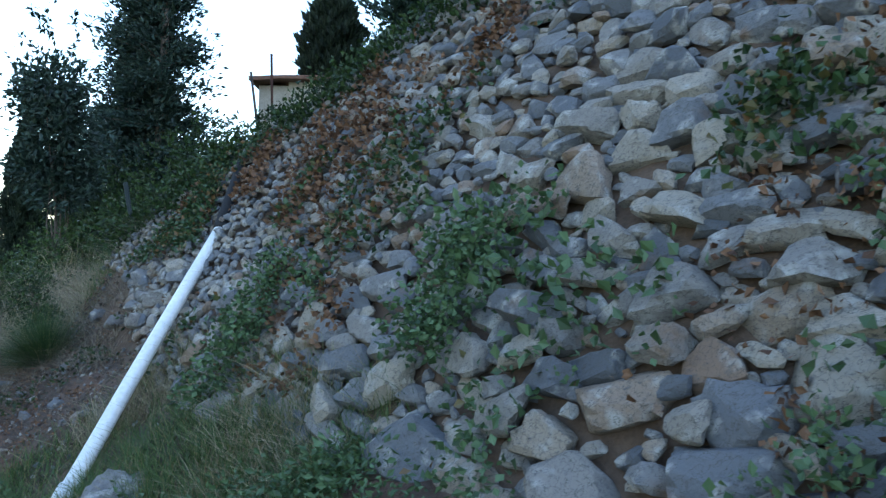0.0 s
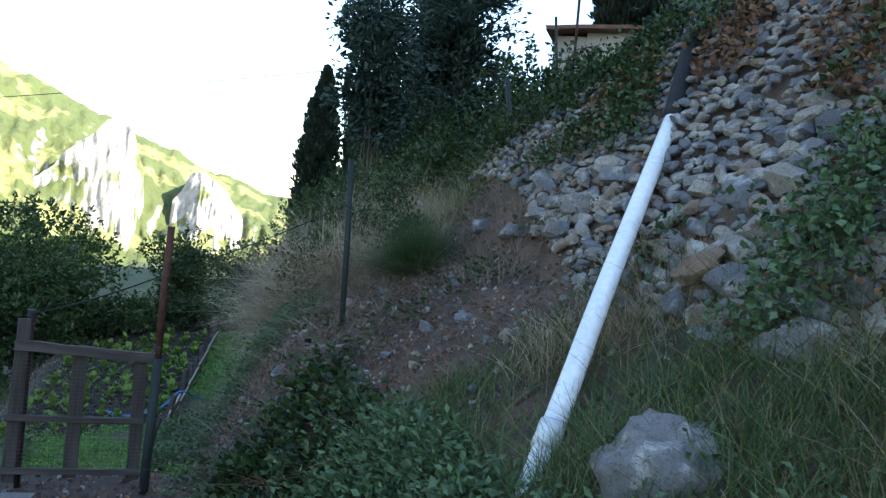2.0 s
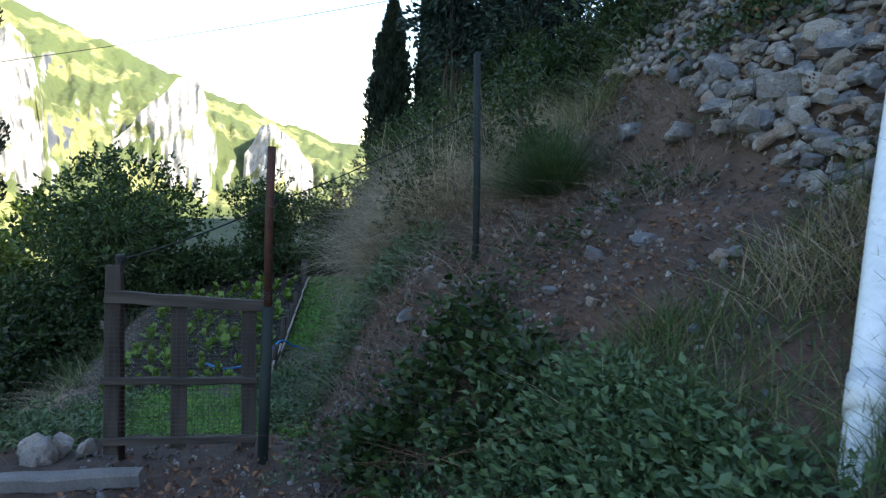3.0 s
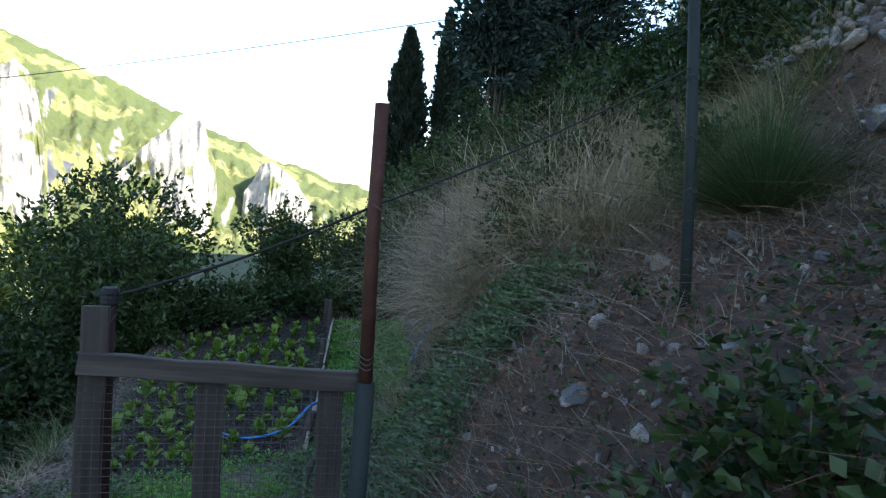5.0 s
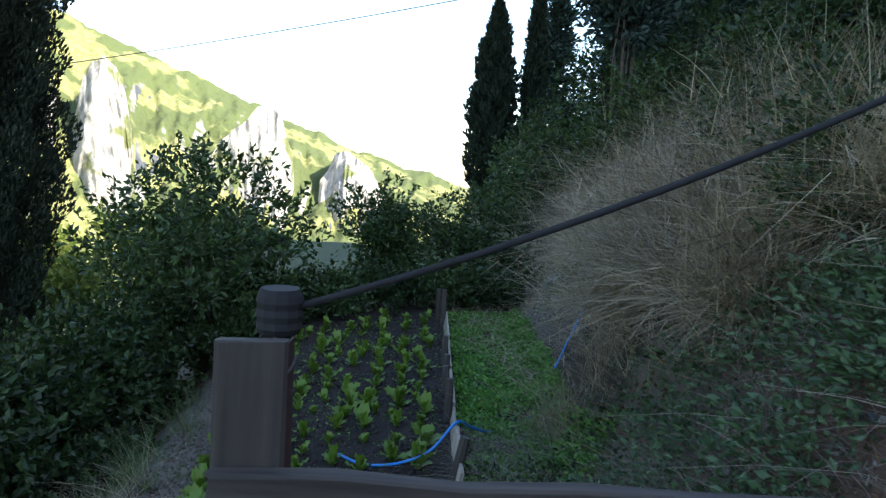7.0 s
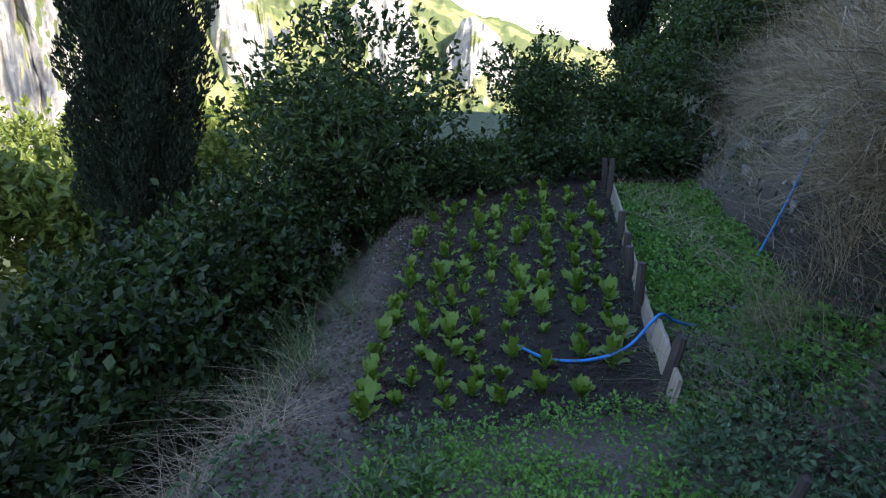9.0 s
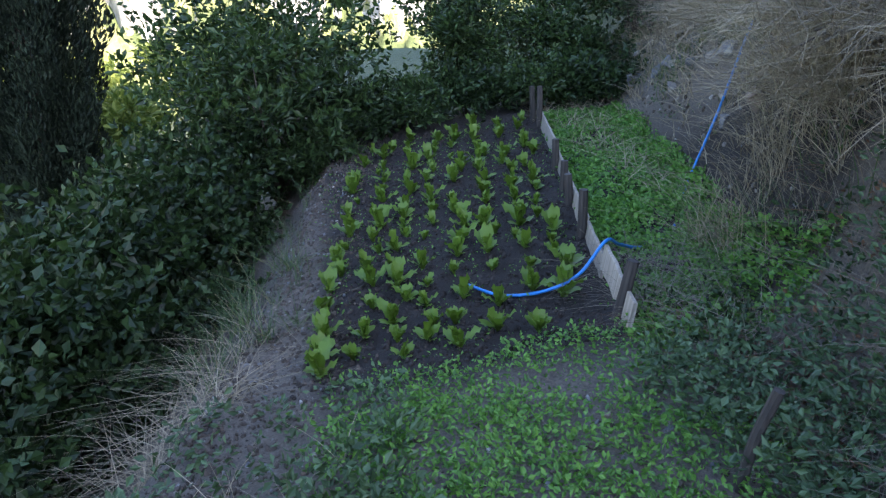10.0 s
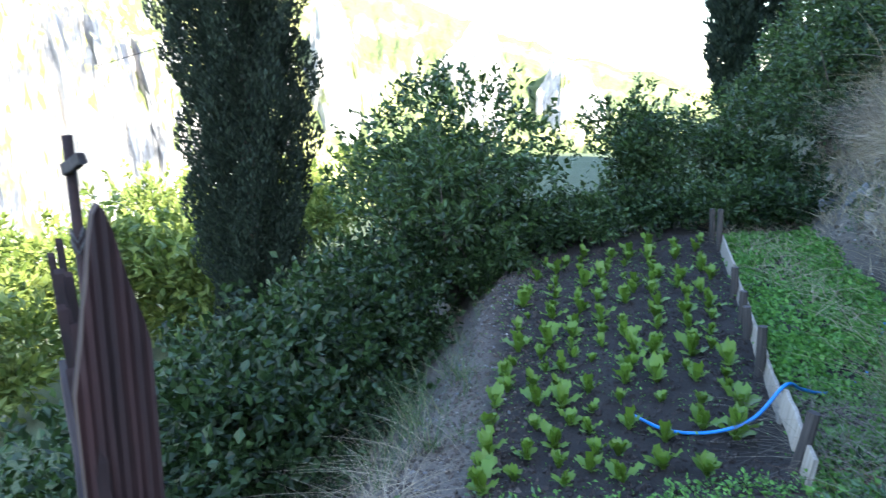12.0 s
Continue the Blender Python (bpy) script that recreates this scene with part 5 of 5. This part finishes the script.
weeds("fallen_leaves", s, d, 0.012, 0.05, M_LITTER, "brown fallen leaves on the path", 34, per=3, category="leaf litter")

# blue garden hose
hose = [on_ground(13.87, -0.83, 0.03), on_ground(13.62, -0.62, 0.02), on_ground(13.48, -0.35, 0.05), on_ground(13.47, -0.10, 0.16), on_ground(13.58, 0.13, 0.31), on_ground(13.8, 0.33, 0.14), on_ground(14.0, 0.6, 0.0),
        on_ground(14.3, 1.0, -0.01), on_ground(14.97, 1.44, 0.04), on_ground(15.3, 1.85, 0.12), on_ground(15.85, 2.5, 0.30), on_ground(16.5, 3.3, 0.3), on_ground(17.0, 4.2, 0.3)]
ob = part("garden_hose", tube_bm(curve_points(hose, 10), 0.0125, 8), M_HOSE, smooth=True)
tagged(ob, "bright blue plastic garden hose lying over the edging board", "hose")

# ---------------------------------------------------------------- stones
ROCKS = []
for i in range(28):
    me = bpy.data.meshes.new("stone")
    bm = rock_bm(500 + i, 0.8, 8 + i % 4, 2, 0.02, 0.05)
    bm.to_mesh(me)
    bm.free()
    me.materials.append(M_STONE)
    ROCKS.append(me)
FINE_ROCKS = []
for i in range(28):
    me = bpy.data.meshes.new("stone")
    bm = rock_bm(500 + i, 0.8, 8 + i % 4, 3, 0.03, 0.09)
    bm.to_mesh(me)
    bm.free()
    sharpen(me)
    me.materials.append(M_STONE)
    FINE_ROCKS.append(me)
ROCK_V = [np.array([v.co[:] for v in me.vertices]) for me in ROCKS]
ROCK_F = [np.array([p.vertices[:] for p in me.polygons]) for me in ROCKS]


def joined_rocks(name, poses, seed, mat):
    """Many small stones in one mesh."""
    r = random.Random(seed)
    vs, fs, o = [], [], 0
    for m in poses:
        k = r.randrange(len(ROCKS))
        a = np.array(m)
        vs.append(ROCK_V[k] @ a[:3, :3].T + a[:3, 3])
        fs.append(ROCK_F[k] + o)
        o += len(ROCK_V[k])
    return mesh_object(name, np.concatenate(vs), np.concatenate(fs), mat)


def loose(name, s, d, size, label, seed, sink=0.15):
    r = random.Random(seed)
    ob = new(name, FINE_ROCKS[r.randrange(28)])
    ob.matrix_world = Matrix.Translation(on_ground(s, d, size[2] * (0.32 - sink))) @ pose(0, 0, 0, r.uniform(-20, 20), r.uniform(-20, 20), r.uniform(0, 360)) @ Matrix.Diagonal((*size, 1))
    return tagged(ob, label, "stone", "loose stones")


boulder = part("boulder", rock_bm(947, 0.9, 17, 4, 0.07, 0.2), M_STONE, smooth=True)
boulder.matrix_world = Matrix.Translation(on_ground(5.13, 1.50, -0.05)) @ pose(0, 0, 0, 10, -14, 40) @ Matrix.Diagonal((0.58, 0.58, 0.64, 1))
tagged(boulder, "large pale grey limestone boulder in the grass", "boulder")
loose("stone", 9.22, 2.5, (0.22, 0.2, 0.2), "pale squarish limestone block at the top of the dirt", 2)
for i in range(16):
    r = random.Random(600 + i)
    k = r.uniform(0.10, 0.26)
    loose("stone", 8.0 + r.uniform(-0.5, 0.6), 2.72 + r.uniform(-0.3, 0.3), (k * 1.3, k, k), "pale fallen limestone at the wall's foot", 600 + i)
for i in range(34):
    r = random.Random(700 + i)
    k = r.uniform(0.05, 0.14)
    loose("stone", r.uniform(6.6, 9.6), r.uniform(0.4, 2.2), (k * 1.4, k, k * 0.8), "small pale stone lying on the dirt slope", 700 + i)
for i in range(11):
    r = random.Random(760 + i)
    k = r.uniform(0.12, 0.22)
    loose("stone", 9.2 + r.uniform(-0.2, 0.2), -1.68 + r.uniform(-0.2, 0.2), (k * 1.2, k, k), "grey stone in a small heap by the fence", 760 + i, -0.1 if i > 6 else 0.1)
for i in range(30):
    r = random.Random(790 + i)
    k = r.uniform(0.08, 0.26)
    loose("stone", s := r.uniform(14.5, 20.5), float(np.interp(s, [14, 16, 18, 21], [1.4, 1.95, 2.35, 2.95])) + r.uniform(0.0, 0.7), (k * 1.2, k, k), "pale stone in the bank beside the ground cover", 790 + i)
poses, rim = [], []
r = random.Random(9)
for i in range(5200):
    s, d = r.uniform(5.8, 12.0), r.uniform(-1.6, 2.8)
    k = 0.008 + 0.045 * r.random() ** 2.5
    (rim if i % 3 else poses).append(Matrix.Translation(on_ground(s, d, 0.003)) @ pose(0, 0, 0, r.uniform(0, 360), r.uniform(0, 360), r.uniform(0, 360)) @ Matrix.Diagonal((k * 1.3, k, k, 1)))
for i in range(4500):
    s, d = r.uniform(6.4, 11.0), r.uniform(-0.2, 2.6)
    k = 0.007 + 0.03 * r.random() ** 2
    k = k * (2.0 if i % 17 == 0 else 1.0)
    (rim if i % 4 else poses).append(Matrix.Translation(on_ground(s, d, 0.003)) @ pose(0, 0, 0, r.uniform(0, 360), r.uniform(0, 360), r.uniform(0, 360)) @ Matrix.Diagonal((k * 1.4, k, k, 1)))
for i in range(2500):
    s = r.uniform(12.5, 20)
    d = float(np.interp(s, [12.5, 14, 16, 18, 21], [0.8, 1.25, 1.85, 2.2, 2.9])) + r.uniform(0, 1.6)
    k = 0.008 + 0.05 * r.random() ** 3
    (rim if i % 5 else poses).append(Matrix.Translation(on_ground(s, d, 0.003)) @ pose(0, 0, 0, r.uniform(0, 360), r.uniform(0, 360), r.uniform(0, 360)) @ Matrix.Diagonal((k * 1.3, k, k, 1)))
for i in range(700):
    s = r.uniform(10, 19)
    d = r.gauss(float(np.interp(s, [12, 16, 19], [-2.35, -1.95, -1.6])), 0.28)
    k = 0.007 + 0.03 * r.random() ** 2
    poses.append(Matrix.Translation(on_ground(s, d, 0.002)) @ pose(0, 0, 0, r.uniform(0, 360), r.uniform(0, 360), r.uniform(0, 360)) @ Matrix.Diagonal((k * 1.3, k, k, 1)))
stuff(joined_rocks("gravel", poses, 10, M_RUBBLE), "pale pebbles and gravel strewn on the dirt", "gravel")
poses = []
for i in range(5200):
    s = r.uniform(12.6, 19)
    d = r.uniform(float(np.interp(s, [12.6, 19], [-2.1, -1.4])), BOARD_D(s) - 0.04)
    k = r.uniform(0.012, 0.045)
    poses.append(Matrix.Translation(on_ground(s, d, 0.0)) @ pose(0, 0, 0, r.uniform(0, 360), r.uniform(0, 360), r.uniform(0, 360)) @ Matrix.Diagonal((k * 1.3, k, k, 1)))
for i in range(5000):
    s = r.uniform(10, 19)
    d = r.gauss(float(np.interp(s, [12, 16, 19], [-2.35, -1.95, -1.6])), 0.28)
    k = 0.008 + 0.035 * r.random() ** 2
    rim.append(Matrix.Translation(on_ground(s, d, 0.002)) @ pose(0, 0, 0, r.uniform(0, 360), r.uniform(0, 360), r.uniform(0, 360)) @ Matrix.Diagonal((k * 1.3, k, k, 1)))
M_CRUMB = plain_noise("dry_soil_crumbs", (0.034, 0.026, 0.02), (0.12, 0.096, 0.076), 14, 0.95, 90, 0.004)
stuff(joined_rocks("soil_crumbs", rim, 13, M_CRUMB), "dry brown crumbs of soil on the bed's rim", "soil")
M_CLOD = plain_noise("tilled_soil_clods", (0.011, 0.0085, 0.007), (0.046, 0.035, 0.028), 14, 0.95, 90, 0.004)
stuff(joined_rocks("soil_clods", poses, 12, M_CLOD), "dark crumbly clods of tilled soil", "soil")

kerb = part("kerb", board_bm(1.7, 0.10, 0.12, 0.008, 77, 10), M_CONCRETE)
a, b = on_ground(8.75, -2.8, 0.05), on_ground(8.6, -1.1, 0.05)
kerb.matrix_world = Matrix.Translation(a) @ pose(0, 0, 0, 0, 0, math.degrees(math.atan2(b.y - a.y, b.x - a.x))) @ pose(0, 0, 0, 0, 90, 0)
tagged(kerb, "low grey concrete kerb beside the stone heap", "kerb", kind="structure")

# wall stones, packed largest first
r = random.Random(31)
spots = []
cells = {}


def free(s, u, rad):
    ci, cj = int(s / 0.5), int(u / 0.5)
    for i in range(ci - 1, ci + 2):
        for j in range(cj - 1, cj + 2):
            for s2, u2, r2 in cells.get((i, j), ()):
                if ((s - s2) / 1.25) ** 2 + (u - u2) ** 2 < ((rad + r2) * 0.78) ** 2:
                    return False
    return True


for lo, hi, tries in ((0.125, 0.16, 420), (0.085, 0.125, 5000), (0.055, 0.09, 16000), (0.028, 0.055, 40000)):
    for _ in range(tries):
        s = r.uniform(-0.9, 10.4)
        hgt = float(top_z(s) - foot_z(s)) * 1.1
        u = r.uniform(-0.05, 1.0) * min(hgt, 4.0)
        rad = r.uniform(lo, hi)
        if u < np.interp(s, [7.0, 8.0, 9.0, 10], [-0.1, 0.4, 0.75, 0.9]):
            continue
        big = (0.85 if s < 3.2 else 0.62 if s < 6.2 else 0.33) * (1.1 if u < 0.9 else 0.72)
        if rad > 0.2 * big:
            rad = 0.2 * big * r.uniform(0.7, 1.0)
        if free(s, u, rad):
            spots.append((s, u, rad))
            cells.setdefault((int(s / 0.5), int(u / 0.5)), []).append((s, u, rad))
tilt = math.degrees(math.atan(1 / 1.6))
face_turn = Matrix((( AX.x, AY.x * 0.85, AY.x * 0.53, 0), (AX.y, AY.y * 0.85, AY.y * 0.53, 0), (0, -0.53, 0.85, 0), (0, 0, 0, 1)))
singles, rest = [], []
for s, u, rad in spots:
    p = wall_point(s, u, 0.0 + r.uniform(-0.03, 0.04))
    m = Matrix.Translation(p) @ face_turn @ pose(0, 0, 0, r.uniform(-16, 16), r.gauss(0, 16), r.uniform(-14, 14)) @ Matrix.Diagonal((rad * 2.95 * r.uniform(0.85, 1.25), rad * 1.9, rad * 2.4 * r.uniform(0.72, 1.1), 1))
    (singles if s < 6.4 and u < 2.0 and rad > 0.085 and len(singles) < 300 else rest).append(m)
ob = joined_rocks("rubble_stones", rest, 14, M_RUBBLE)
ob.parent = wall
tagged(ob, "smaller grey and tan stones packed between the large ones", kind="stuff")
for m in singles:
    st = new("stone", FINE_ROCKS[r.randrange(28)])
    st.parent = wall
    st.matrix_local = m

stick = part("stick", tube_bm(curve_points([Vector((0, 0, -0.2)), Vector((0.03, 0.0, 0.2)), Vector((0.09, 0.02, 0.46))], 5), 0.022, 8), M_GREYWOOD)
stick.matrix_world = Matrix.Translation(on_ground(11.1, -0.28))
tagged(stick, "broken grey wooden stick standing in the weeds", "stick")
